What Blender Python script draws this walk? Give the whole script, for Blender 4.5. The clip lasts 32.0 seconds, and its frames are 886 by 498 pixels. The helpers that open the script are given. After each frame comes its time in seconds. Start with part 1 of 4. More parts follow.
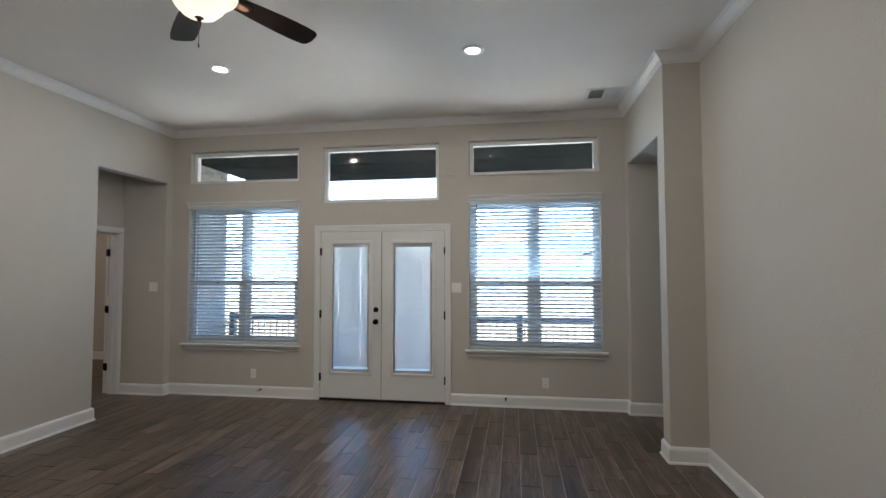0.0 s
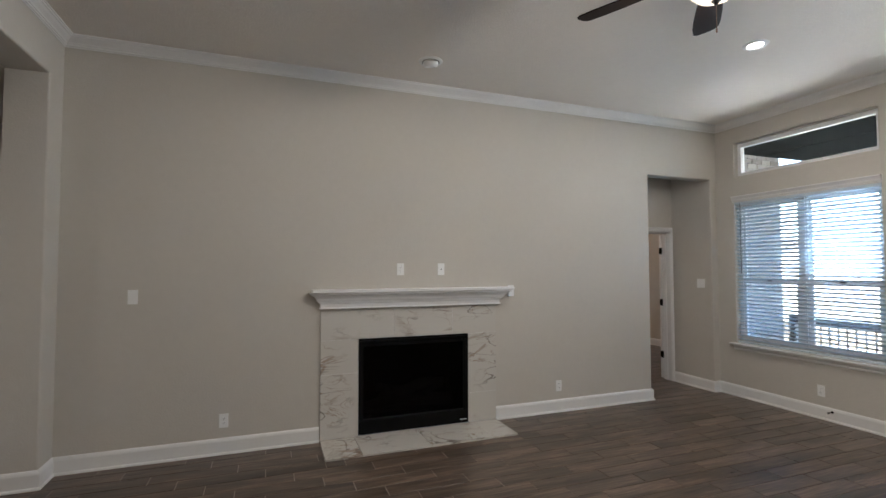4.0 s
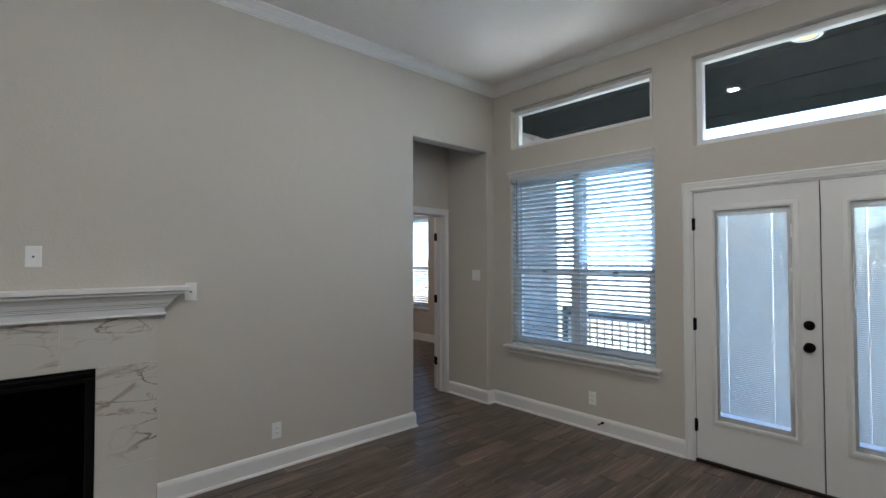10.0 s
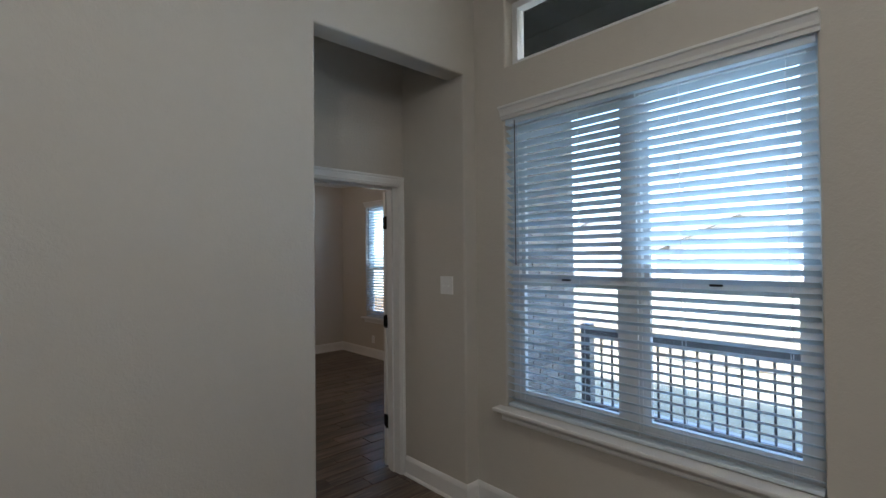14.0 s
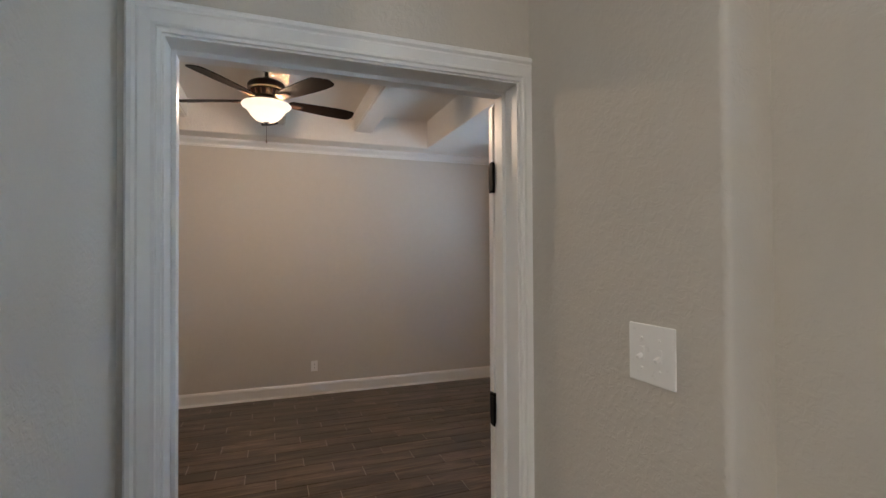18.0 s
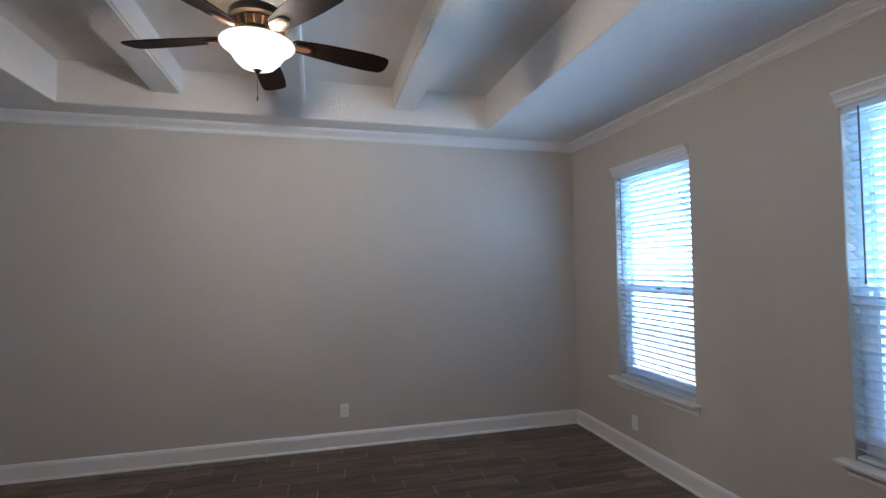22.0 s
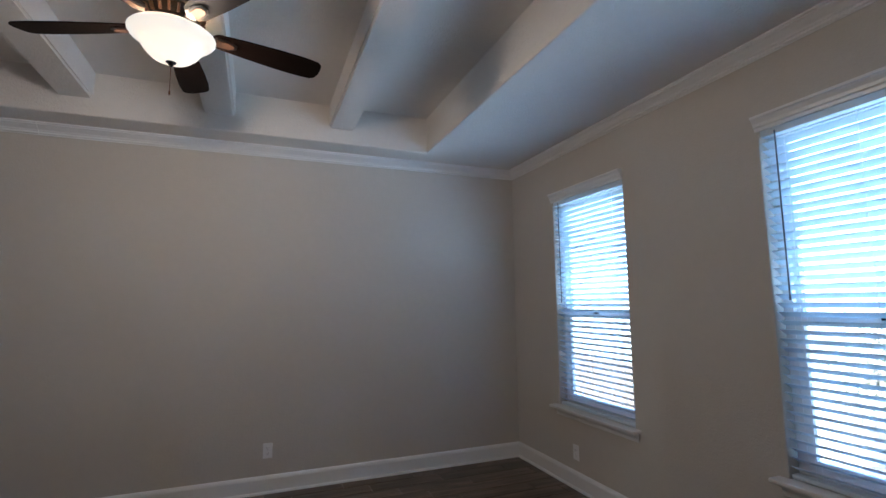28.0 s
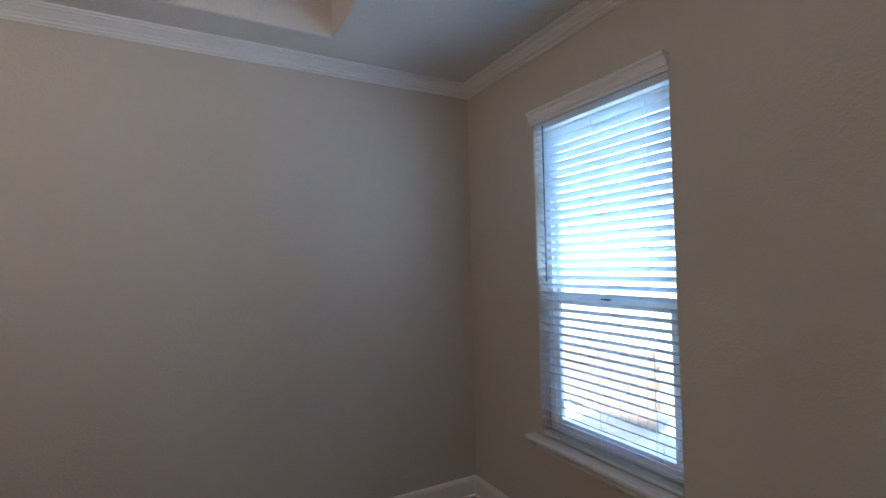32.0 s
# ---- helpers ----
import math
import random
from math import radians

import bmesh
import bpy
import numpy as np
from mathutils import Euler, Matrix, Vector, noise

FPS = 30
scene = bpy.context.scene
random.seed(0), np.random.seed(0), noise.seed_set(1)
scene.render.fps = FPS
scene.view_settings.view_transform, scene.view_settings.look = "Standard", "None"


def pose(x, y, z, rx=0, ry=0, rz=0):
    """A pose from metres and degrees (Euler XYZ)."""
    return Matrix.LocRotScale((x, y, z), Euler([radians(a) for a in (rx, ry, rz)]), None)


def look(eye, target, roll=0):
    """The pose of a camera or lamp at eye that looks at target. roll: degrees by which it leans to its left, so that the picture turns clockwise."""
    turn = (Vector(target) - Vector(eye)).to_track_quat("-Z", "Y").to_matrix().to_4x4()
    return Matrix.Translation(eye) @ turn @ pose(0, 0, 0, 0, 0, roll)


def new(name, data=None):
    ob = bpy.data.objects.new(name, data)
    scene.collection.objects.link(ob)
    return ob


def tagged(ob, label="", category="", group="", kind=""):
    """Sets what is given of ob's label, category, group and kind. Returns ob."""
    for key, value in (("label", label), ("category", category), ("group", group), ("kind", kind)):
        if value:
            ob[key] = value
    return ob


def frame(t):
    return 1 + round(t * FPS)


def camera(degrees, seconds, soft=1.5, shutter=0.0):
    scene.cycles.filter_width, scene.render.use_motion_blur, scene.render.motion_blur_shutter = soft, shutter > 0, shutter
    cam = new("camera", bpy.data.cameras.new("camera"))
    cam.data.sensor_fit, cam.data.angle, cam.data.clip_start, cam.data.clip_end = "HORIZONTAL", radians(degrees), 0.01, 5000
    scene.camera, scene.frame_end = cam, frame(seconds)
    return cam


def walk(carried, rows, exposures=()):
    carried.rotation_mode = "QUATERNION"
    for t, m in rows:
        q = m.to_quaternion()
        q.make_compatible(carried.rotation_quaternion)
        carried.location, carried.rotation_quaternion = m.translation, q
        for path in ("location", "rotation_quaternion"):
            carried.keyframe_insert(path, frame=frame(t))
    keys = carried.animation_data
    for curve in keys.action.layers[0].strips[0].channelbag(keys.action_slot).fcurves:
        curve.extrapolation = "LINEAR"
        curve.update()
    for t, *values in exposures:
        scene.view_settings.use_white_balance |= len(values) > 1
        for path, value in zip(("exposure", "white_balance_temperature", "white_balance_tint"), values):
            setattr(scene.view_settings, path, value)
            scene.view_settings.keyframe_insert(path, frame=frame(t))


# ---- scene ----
cam = camera(86.5, 32.0)
PATH = [
    (0.0, 0.511, -0.017, 1.582, 2.59, 0.10, 8.51),
    (0.5, 0.454, 0.077, 1.570, 2.63, 0.24, 13.97),
    (1.0, 0.431, 0.080, 1.526, 3.12, 0.22, 30.25),
    (1.5, 0.524, 0.109, 1.544, 2.96, 0.05, 45.05),
    (2.0, 0.518, 0.078, 1.566, 2.78, 0.04, 52.36),
    (2.5, 0.560, 0.072, 1.588, 2.48, 0.01, 59.22),
    (3.0, 0.593, 0.073, 1.598, 2.29, 0.03, 64.29),
    (3.5, 0.569, 0.077, 1.597, 2.12, 0.10, 68.33),
    (5.5, 0.545, 0.260, 1.521, 2.33, 0.01, 70.53),
    (6.0, 0.451, 0.329, 1.513, 2.21, -0.02, 68.49),
    (6.5, 0.347, 0.408, 1.510, 2.25, 0.02, 64.30),
    (7.0, 0.257, 0.497, 1.481, 2.33, 0.06, 59.30),
    (7.5, 0.184, 0.666, 1.481, 2.14, 0.20, 55.06),
    (8.0, 0.079, 0.866, 1.520, 1.88, 0.17, 52.63),
    (8.5, -0.047, 1.037, 1.498, 1.83, 0.12, 51.49),
    (9.0, -0.239, 1.195, 1.528, 1.72, 0.06, 49.89),
    (9.5, -0.344, 1.396, 1.524, 1.52, 0.09, 48.71),
    (10.0, -0.472, 1.664, 1.543, 1.36, 0.14, 47.66),
    (10.5, -0.623, 1.838, 1.536, 1.35, 0.08, 47.01),
    (11.0, -0.807, 2.061, 1.525, 1.42, 0.00, 46.61),
    (11.5, -0.945, 2.246, 1.528, 1.55, 0.01, 46.07),
    (12.0, -1.097, 2.501, 1.509, 1.50, -0.09, 45.55),
    (12.5, -1.256, 2.701, 1.549, 1.18, 0.24, 45.08),
    (13.0, -1.463, 2.932, 1.545, 0.86, 0.36, 45.17),
    (13.5, -1.656, 3.124, 1.577, 0.63, 0.44, 45.56),
    (15.5, -2.365, 4.065, 1.514, 1.69, 0.06, 56.04),
    (16.0, -2.578, 4.233, 1.539, 0.79, -0.13, 57.59),
    (16.5, -2.728, 4.412, 1.575, 0.66, 0.03, 61.00),
    (17.0, -2.944, 4.546, 1.557, 0.55, 0.07, 65.05),
    (17.5, -3.167, 4.639, 1.581, 0.64, 0.11, 67.79),
    (18.0, -3.353, 4.748, 1.573, 0.74, 0.28, 69.91),
    (18.5, -3.494, 4.853, 1.601, 0.89, 0.50, 72.60),
    (19.0, -3.645, 4.915, 1.585, 1.27, 0.57, 75.00),
    (19.5, -3.800, 4.876, 1.589, 1.57, 0.60, 75.67),
    (20.0, -3.990, 4.870, 1.586, 1.85, 0.69, 75.60),
    (20.5, -4.145, 4.920, 1.558, 2.12, 0.69, 75.59),
    (21.0, -4.338, 4.992, 1.597, 1.82, 0.70, 75.36),
    (21.5, -4.450, 5.025, 1.597, 2.09, 0.74, 75.33),
    (22.0, -4.578, 5.003, 1.582, 2.18, 0.69, 75.35),
    (22.5, -4.689, 4.990, 1.593, 2.27, 0.64, 75.24),
    (23.0, -4.727, 5.015, 1.666, 2.97, 0.67, 75.16),
    (23.5, -4.728, 5.008, 1.719, 5.79, 0.62, 75.11),
    (24.0, -4.703, 4.998, 1.760, 10.22, 0.64, 75.35),
    (24.5, -4.683, 4.988, 1.784, 14.51, 0.73, 75.64),
    (26.5, -4.708, 5.025, 1.634, 16.23, 1.76, 77.61),
    (27.0, -4.673, 5.089, 1.533, 12.18, 0.98, 77.16),
    (27.5, -4.665, 5.094, 1.501, 9.24, 0.62, 73.45),
    (28.0, -4.709, 5.098, 1.479, 6.59, 0.65, 68.61),
    (28.5, -4.829, 5.187, 1.478, 4.43, 0.75, 65.83),
    (29.0, -4.996, 5.293, 1.516, 3.16, 0.66, 63.76),
    (29.5, -5.152, 5.358, 1.523, 2.35, 0.66, 61.79),
    (30.0, -5.337, 5.439, 1.549, 1.89, 0.57, 58.90),
    (30.5, -5.497, 5.549, 1.541, 1.70, 0.55, 56.03),
    (31.0, -5.714, 5.722, 1.559, 1.55, 0.70, 55.20),
    (31.5, -5.906, 5.770, 1.581, 1.40, 0.90, 56.36),
    (32.0, -6.096, 5.781, 1.575, 1.97, 1.23, 61.53),
]
walk(cam, [(t, pose(x, y, z, 90 + pitch, roll, yaw)) for t, x, y, z, pitch, roll, yaw in PATH],
     exposures=[(0.0, 3.22, 5650, 8), (1.0, 3.02, 5650, 8), (3.5, 3.5, 5700, 9), (6.0, 3.7, 5450, 7), (8.0, 3.35, 5200, 5), (10.0, 3.25, 5350, 6), (11.0, 3.2, 5400, 6), (13.0, 2.9, 5400, 6),
                (16.0, 2.95, 6150, 9), (17.0, 3.35, 6100, 9), (18.0, 3.95, 5950, 9), (19.0, 4.3, 5500, 6), (20.0, 4.32, 5050, 7), (21.0, 4.05, 5000, 5), (22.0, 3.95, 4750, 4), (23.0, 3.85, 4700, 4),
                (24.0, 3.85, 4900, 4), (27.0, 3.7, 4850, 4), (28.0, 3.48, 4900, 5), (29.0, 3.4, 5100, 7), (32.0, 3.42, 5300, 8)])

# ---- world, sun, exposure ----
world = bpy.data.worlds.new("world")
scene.world = world
world.use_nodes = True
wn = world.node_tree
sky = wn.nodes.new("ShaderNodeTexSky")
sky.sky_type = "NISHITA"
sky.sun_disc = False
sky.sun_elevation = radians(53)
sky.sun_rotation = radians(155)
wn.nodes["Background"].inputs[1].default_value = 0.15
wn.links.new(sky.outputs[0], wn.nodes["Background"].inputs[0])
SUN_DIR = Vector((-0.28, 0.62, -0.92))
sun = new("sun", bpy.data.lights.new("sun", "SUN"))
sun.data.energy, sun.data.angle, sun.data.color = 3.2, radians(0.5), (1.0, 0.95, 0.88)
sun.matrix_world = look((0, 0, 30), Vector((0, 0, 30)) + SUN_DIR)


def lamp(name, kind, power, colour, m, size=0.1):
    ob = new(name, bpy.data.lights.new(name, kind))
    ob.data.energy, ob.data.color = power, colour
    if kind == "AREA":
        ob.data.shape, ob.data.size = "DISK", size
    else:
        ob.data.shadow_soft_size = size
    ob.matrix_world = m
    return ob


WARM, SOFTWARM = (1.0, 0.68, 0.43), (1.0, 0.86, 0.70)
# The last two cans are unseen, added to mirror the first pair.
CANS = [(-2.12, 3.85), (0.19, 3.83), (-2.12, 0.15), (0.19, 0.15)]
LIV_H, BED_H, TRAY_H = 3.42, 2.82, 3.14
for i, (cx, cy) in enumerate(CANS):
    lamp("can_lamp", "AREA", 1.2 if i < 2 else 0.6, SOFTWARM, pose(cx, cy, LIV_H - 0.015), 0.11)
lamp("fan_lamp", "POINT", 8.6, SOFTWARM, pose(-0.968, 1.99, 2.883), 0.05)
lamp("fan_lamp", "POINT", 4.3, WARM, pose(-6.92, 4.72, 2.612), 0.05)
# Unseen kitchen cans, added to light the rooms from the south.
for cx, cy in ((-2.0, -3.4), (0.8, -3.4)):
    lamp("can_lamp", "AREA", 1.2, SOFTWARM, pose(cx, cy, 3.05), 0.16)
# sky light entering through the upper part of the blinds
for x0, x1, yy, z0, z1, power, up in ((-8.13, -7.38, 7.663, 1.45, 2.30, 0.95, 0.1), (-6.27, -5.52, 7.663, 1.45, 2.30, 0.95, 0.1),
                                      (-2.86, -2.23, 5.705, 1.47, 2.34, 0.6, 0.25), (0.06, 1.44, 5.705, 1.47, 2.34, 1.3, 0.25)):
    ob = new("window_sky_light", bpy.data.lights.new("window_sky_light", "AREA"))
    ob.data.shape, ob.data.size, ob.data.size_y, ob.data.energy, ob.data.color = "RECTANGLE", x1 - x0, z1 - z0, power, (0.66, 0.84, 1.0)
    ob.matrix_world = look(((x0 + x1) / 2, yy, (z0 + z1) / 2), ((x0 + x1) / 2, yy - 1, (z0 + z1) / 2 + up))

# added area lamps standing in for sunlit-ground light rising through transoms onto the ceiling
for x0, x1, z, power in ((-3.60, -2.23, 2.79, 0.17), (-1.79, -0.43, 2.51, 0.22), (0.06, 1.43, 2.79, 0.17)):
    ob = new("transom_ground_light", bpy.data.lights.new("transom_ground_light", "AREA"))
    ob.data.shape, ob.data.size, ob.data.size_y, ob.data.energy, ob.data.color = "RECTANGLE", x1 - x0, 0.06, power, (1.0, 0.95, 0.86)
    ob.data.spread = math.radians(66)
    ob.matrix_world = look(((x0 + x1) / 2, 5.69, z), ((x0 + x1) / 2, 4.69, z + 0.5))

# ---- materials ----
def mat(name, colour, rough=0.5, metal=0.0, vary=0.06, scale=3.0, bump=0.0, bump_scale=60.0, fine=0.0, spec=0.5,
        random_piece=0.0, island=False):
    m = bpy.data.materials.new(name)
    m.use_nodes = True
    nt = m.node_tree
    N, L = nt.nodes, nt.links
    b = N["Principled BSDF"]
    b.inputs["Roughness"].default_value, b.inputs["Metallic"].default_value = rough, metal
    b.inputs["Specular IOR Level"].default_value = spec
    tc = N.new("ShaderNodeTexCoord")
    geo = N.new("ShaderNodeNewGeometry")
    n1 = N.new("ShaderNodeTexNoise")
    n1.inputs["Scale"].default_value, n1.inputs["Detail"].default_value = scale, 5
    L.new(geo.outputs["Position"], n1.inputs["Vector"])
    n2 = N.new("ShaderNodeTexNoise")
    n2.inputs["Scale"].default_value, n2.inputs["Detail"].default_value = scale * 14, 3
    L.new(geo.outputs["Position"], n2.inputs["Vector"])
    add = N.new("ShaderNodeMath")
    add.operation = "ADD"
    L.new(n1.outputs[0], add.inputs[0])
    L.new(n2.outputs[0], add.inputs[1])
    mr = N.new("ShaderNodeMapRange")
    mr.inputs[1].default_value, mr.inputs[2].default_value = 0.6, 1.4
    mr.inputs[3].default_value, mr.inputs[4].default_value = 1 - vary, 1 + vary
    L.new(add.outputs[0], mr.inputs[0])
    last = mr.outputs[0]
    if random_piece:
        src = geo.outputs["Random Per Island"] if island else N.new("ShaderNodeObjectInfo").outputs["Random"]
        r = N.new("ShaderNodeMapRange")
        r.inputs[3].default_value, r.inputs[4].default_value = 1 - random_piece, 1 + random_piece
        L.new(src, r.inputs[0])
        mu = N.new("ShaderNodeMath")
        mu.operation = "MULTIPLY"
        L.new(last, mu.inputs[0])
        L.new(r.outputs[0], mu.inputs[1])
        last = mu.outputs[0]
    mix = N.new("ShaderNodeVectorMath")
    mix.operation = "SCALE"
    mix.inputs[0].default_value = colour
    L.new(last, mix.inputs["Scale"])
    L.new(mix.outputs[0], b.inputs["Base Color"])
    rr = N.new("ShaderNodeMapRange")
    rr.inputs[3].default_value, rr.inputs[4].default_value = max(rough - 0.08, 0.02), min(rough + 0.08, 1)
    L.new(n2.outputs[0], rr.inputs[0])
    L.new(rr.outputs[0], b.inputs["Roughness"])
    if bump:
        n3 = N.new("ShaderNodeTexNoise")
        n3.inputs["Scale"].default_value, n3.inputs["Detail"].default_value = bump_scale, 4
        L.new(geo.outputs["Position"], n3.inputs["Vector"])
        bp = N.new("ShaderNodeBump")
        bp.inputs["Strength"].default_value, bp.inputs["Distance"].default_value = bump, 0.004
        L.new(n3.outputs[0], bp.inputs["Height"])
        L.new(bp.outputs[0], b.inputs["Normal"])
    return m


def drywall(name, colour, strength=0.28):
    """Painted knock-down plaster: flat islands over finer grit."""
    m = mat(name, colour, 0.72, 0, 0.025, 1.3, spec=0.35)
    N, L = m.node_tree.nodes, m.node_tree.links
    geo = N.new("ShaderNodeNewGeometry")
    a = N.new("ShaderNodeTexNoise")
    a.inputs["Scale"].default_value, a.inputs["Detail"].default_value, a.inputs["Distortion"].default_value = 62, 3, 0.8
    c = N.new("ShaderNodeTexNoise")
    c.inputs["Scale"].default_value, c.inputs["Detail"].default_value = 260, 2
    for n in (a, c):
        L.new(geo.outputs["Position"], n.inputs["Vector"])
    ramp = N.new("ShaderNodeMapRange")
    ramp.interpolation_type = "SMOOTHSTEP"
    ramp.inputs[1].default_value, ramp.inputs[2].default_value = 0.44, 0.60
    L.new(a.outputs[0], ramp.inputs[0])
    s = N.new("ShaderNodeMath")
    s.operation = "MULTIPLY_ADD"
    s.inputs[1].default_value = 0.35
    L.new(c.outputs[0], s.inputs[0])
    L.new(ramp.outputs[0], s.inputs[2])
    bp = N.new("ShaderNodeBump")
    bp.inputs["Strength"].default_value, bp.inputs["Distance"].default_value = strength, 0.0022
    L.new(s.outputs[0], bp.inputs["Height"])
    L.new(bp.outputs[0], N["Principled BSDF"].inputs["Normal"])
    return m


def wood_tile(name, island=False):
    """Grey-brown wood-look porcelain plank: grain along y, tone by piece."""
    m = bpy.data.materials.new(name)
    m.use_nodes = True
    nt = m.node_tree
    N, L = nt.nodes, nt.links
    b = N["Principled BSDF"]
    geo = N.new("ShaderNodeNewGeometry")
    rnd = geo.outputs["Random Per Island"] if island else N.new("ShaderNodeObjectInfo").outputs["Random"]
    off = N.new("ShaderNodeVectorMath")
    off.operation = "SCALE"
    off.inputs[0].default_value = (7.0, 23.0, 3.0)
    L.new(rnd, off.inputs["Scale"])
    sc = N.new("ShaderNodeVectorMath")
    sc.operation = "MULTIPLY_ADD"
    sc.inputs[1].default_value = (62.0, 3.2, 1.0)
    L.new(geo.outputs["Position"], sc.inputs[0])
    L.new(off.outputs[0], sc.inputs[2])
    n1 = N.new("ShaderNodeTexNoise")
    n1.inputs["Scale"].default_value, n1.inputs["Detail"].default_value, n1.inputs["Distortion"].default_value = 1.0, 8, 1.1
    L.new(sc.outputs[0], n1.inputs["Vector"])
    sc2 = N.new("ShaderNodeVectorMath")
    sc2.operation = "MULTIPLY_ADD"
    sc2.inputs[1].default_value = (9.0, 1.3, 1.0)
    L.new(geo.outputs["Position"], sc2.inputs[0])
    L.new(off.outputs[0], sc2.inputs[2])
    n2 = N.new("ShaderNodeTexNoise")
    n2.inputs["Scale"].default_value, n2.inputs["Detail"].default_value = 1.0, 4
    L.new(sc2.outputs[0], n2.inputs["Vector"])
    ramp = N.new("ShaderNodeValToRGB")
    e = ramp.color_ramp.elements
    e[0].position, e[0].color = 0.35, (0.026, 0.018, 0.012, 1)
    e[1].position, e[1].color = 0.66, (0.215, 0.158, 0.117, 1)
    mid = ramp.color_ramp.elements.new(0.5)
    mid.color = (0.088, 0.063, 0.047, 1)
    mx = N.new("ShaderNodeMath")
    mx.operation = "MULTIPLY_ADD"
    mx.inputs[1].default_value = 0.45
    L.new(n2.outputs[0], mx.inputs[0])
    h = N.new("ShaderNodeMath")
    h.operation = "MULTIPLY"
    h.inputs[1].default_value = 0.56
    L.new(n1.outputs[0], h.inputs[0])
    L.new(h.outputs[0], mx.inputs[2])
    L.new(mx.outputs[0], ramp.inputs[0])
    r = N.new("ShaderNodeMapRange")
    r.inputs[3].default_value, r.inputs[4].default_value = 0.82, 1.28
    L.new(rnd, r.inputs[0])
    v = N.new("ShaderNodeVectorMath")
    v.operation = "SCALE"
    L.new(ramp.outputs[0], v.inputs[0])
    L.new(r.outputs[0], v.inputs["Scale"])
    L.new(v.outputs[0], b.inputs["Base Color"])
    rr = N.new("ShaderNodeMapRange")
    rr.inputs[3].default_value, rr.inputs[4].default_value = 0.22, 0.42
    L.new(n1.outputs[0], rr.inputs[0])
    L.new(rr.outputs[0], b.inputs["Roughness"])
    bp = N.new("ShaderNodeBump")
    bp.inputs["Strength"].default_value, bp.inputs["Distance"].default_value = 0.25, 0.0012
    L.new(n1.outputs[0], bp.inputs["Height"])
    L.new(bp.outputs[0], b.inputs["Normal"])
    return m


def marble(name):
    """White marble-look tile with grey and tan veins, offset by piece."""
    m = bpy.data.materials.new(name)
    m.use_nodes = True
    nt = m.node_tree
    N, L = nt.nodes, nt.links
    b = N["Principled BSDF"]
    b.inputs["Roughness"].default_value = 0.22
    geo = N.new("ShaderNodeNewGeometry")
    rnd = N.new("ShaderNodeObjectInfo").outputs["Random"]
    off = N.new("ShaderNodeVectorMath")
    off.operation = "SCALE"
    off.inputs[0].default_value = (3.0, 11.0, 5.0)
    L.new(rnd, off.inputs["Scale"])
    p = N.new("ShaderNodeVectorMath")
    p.operation = "ADD"
    L.new(geo.outputs["Position"], p.inputs[0])
    L.new(off.outputs[0], p.inputs[1])
    stretch = N.new("ShaderNodeMapping")
    stretch.inputs["Rotation"].default_value = (radians(35), 0, 0)
    stretch.inputs["Scale"].default_value = (1, 0.9, 2.4)
    L.new(p.outputs[0], stretch.inputs["Vector"])
    base = (0.60, 0.575, 0.53, 1)
    last = None
    for scale, lo, width, colour, dist, amount in ((1.5, 0.5, 0.024, (0.17, 0.14, 0.12, 1), 1.5, 0.9),
                                                   (2.6, 0.5, 0.018, (0.28, 0.185, 0.12, 1), 1.3, 0.8),
                                                   (1.7, 0.64, 0.060, (0.33, 0.255, 0.20, 1), 1.6, 0.75)):
        n = N.new("ShaderNodeTexNoise")
        n.inputs["Scale"].default_value, n.inputs["Detail"].default_value = scale, 6
        n.inputs["Distortion"].default_value = dist
        L.new(stretch.outputs[0], n.inputs["Vector"])
        s = N.new("ShaderNodeMath")
        s.operation = "SUBTRACT"
        s.inputs[1].default_value = lo
        L.new(n.outputs[0], s.inputs[0])
        a = N.new("ShaderNodeMath")
        a.operation = "ABSOLUTE"
        L.new(s.outputs[0], a.inputs[0])
        r = N.new("ShaderNodeMapRange")
        r.interpolation_type = "SMOOTHSTEP"
        r.inputs[1].default_value, r.inputs[2].default_value = 0.0, width
        r.inputs[3].default_value, r.inputs[4].default_value = amount, 0.0
        L.new(a.outputs[0], r.inputs[0])
        gate = N.new("ShaderNodeTexNoise")
        gate.inputs["Scale"].default_value = 2.6
        L.new(p.outputs[0], gate.inputs["Vector"])
        g = N.new("ShaderNodeMapRange")
        g.inputs[1].default_value, g.inputs[2].default_value = 0.46, 0.66
        L.new(gate.outputs[0], g.inputs[0])
        gm = N.new("ShaderNodeMath")
        gm.operation = "MULTIPLY"
        L.new(r.outputs[0], gm.inputs[0])
        L.new(g.outputs[0], gm.inputs[1])
        mix = N.new("ShaderNodeMix")
        mix.data_type = "RGBA"
        mix.inputs["B"].default_value = colour
        for i in mix.inputs:
            if i.name == "A" and i.type == "RGBA":
                if last is None:
                    i.default_value = base
                else:
                    L.new(last, i)
            if i.name == "B" and i.type == "RGBA":
                i.default_value = colour
        L.new(gm.outputs[0], mix.inputs["Factor"])
        last = [o for o in mix.outputs if o.type == "RGBA"][0]
    L.new(last, b.inputs["Base Color"])
    return m


def glow(name, colour, strength):
    m = bpy.data.materials.new(name)
    m.use_nodes = True
    b = m.node_tree.nodes["Principled BSDF"]
    b.inputs["Base Color"].default_value = (*colour, 1)
    b.inputs["Emission Color"].default_value = (*colour, 1)
    b.inputs["Emission Strength"].default_value = strength
    return m


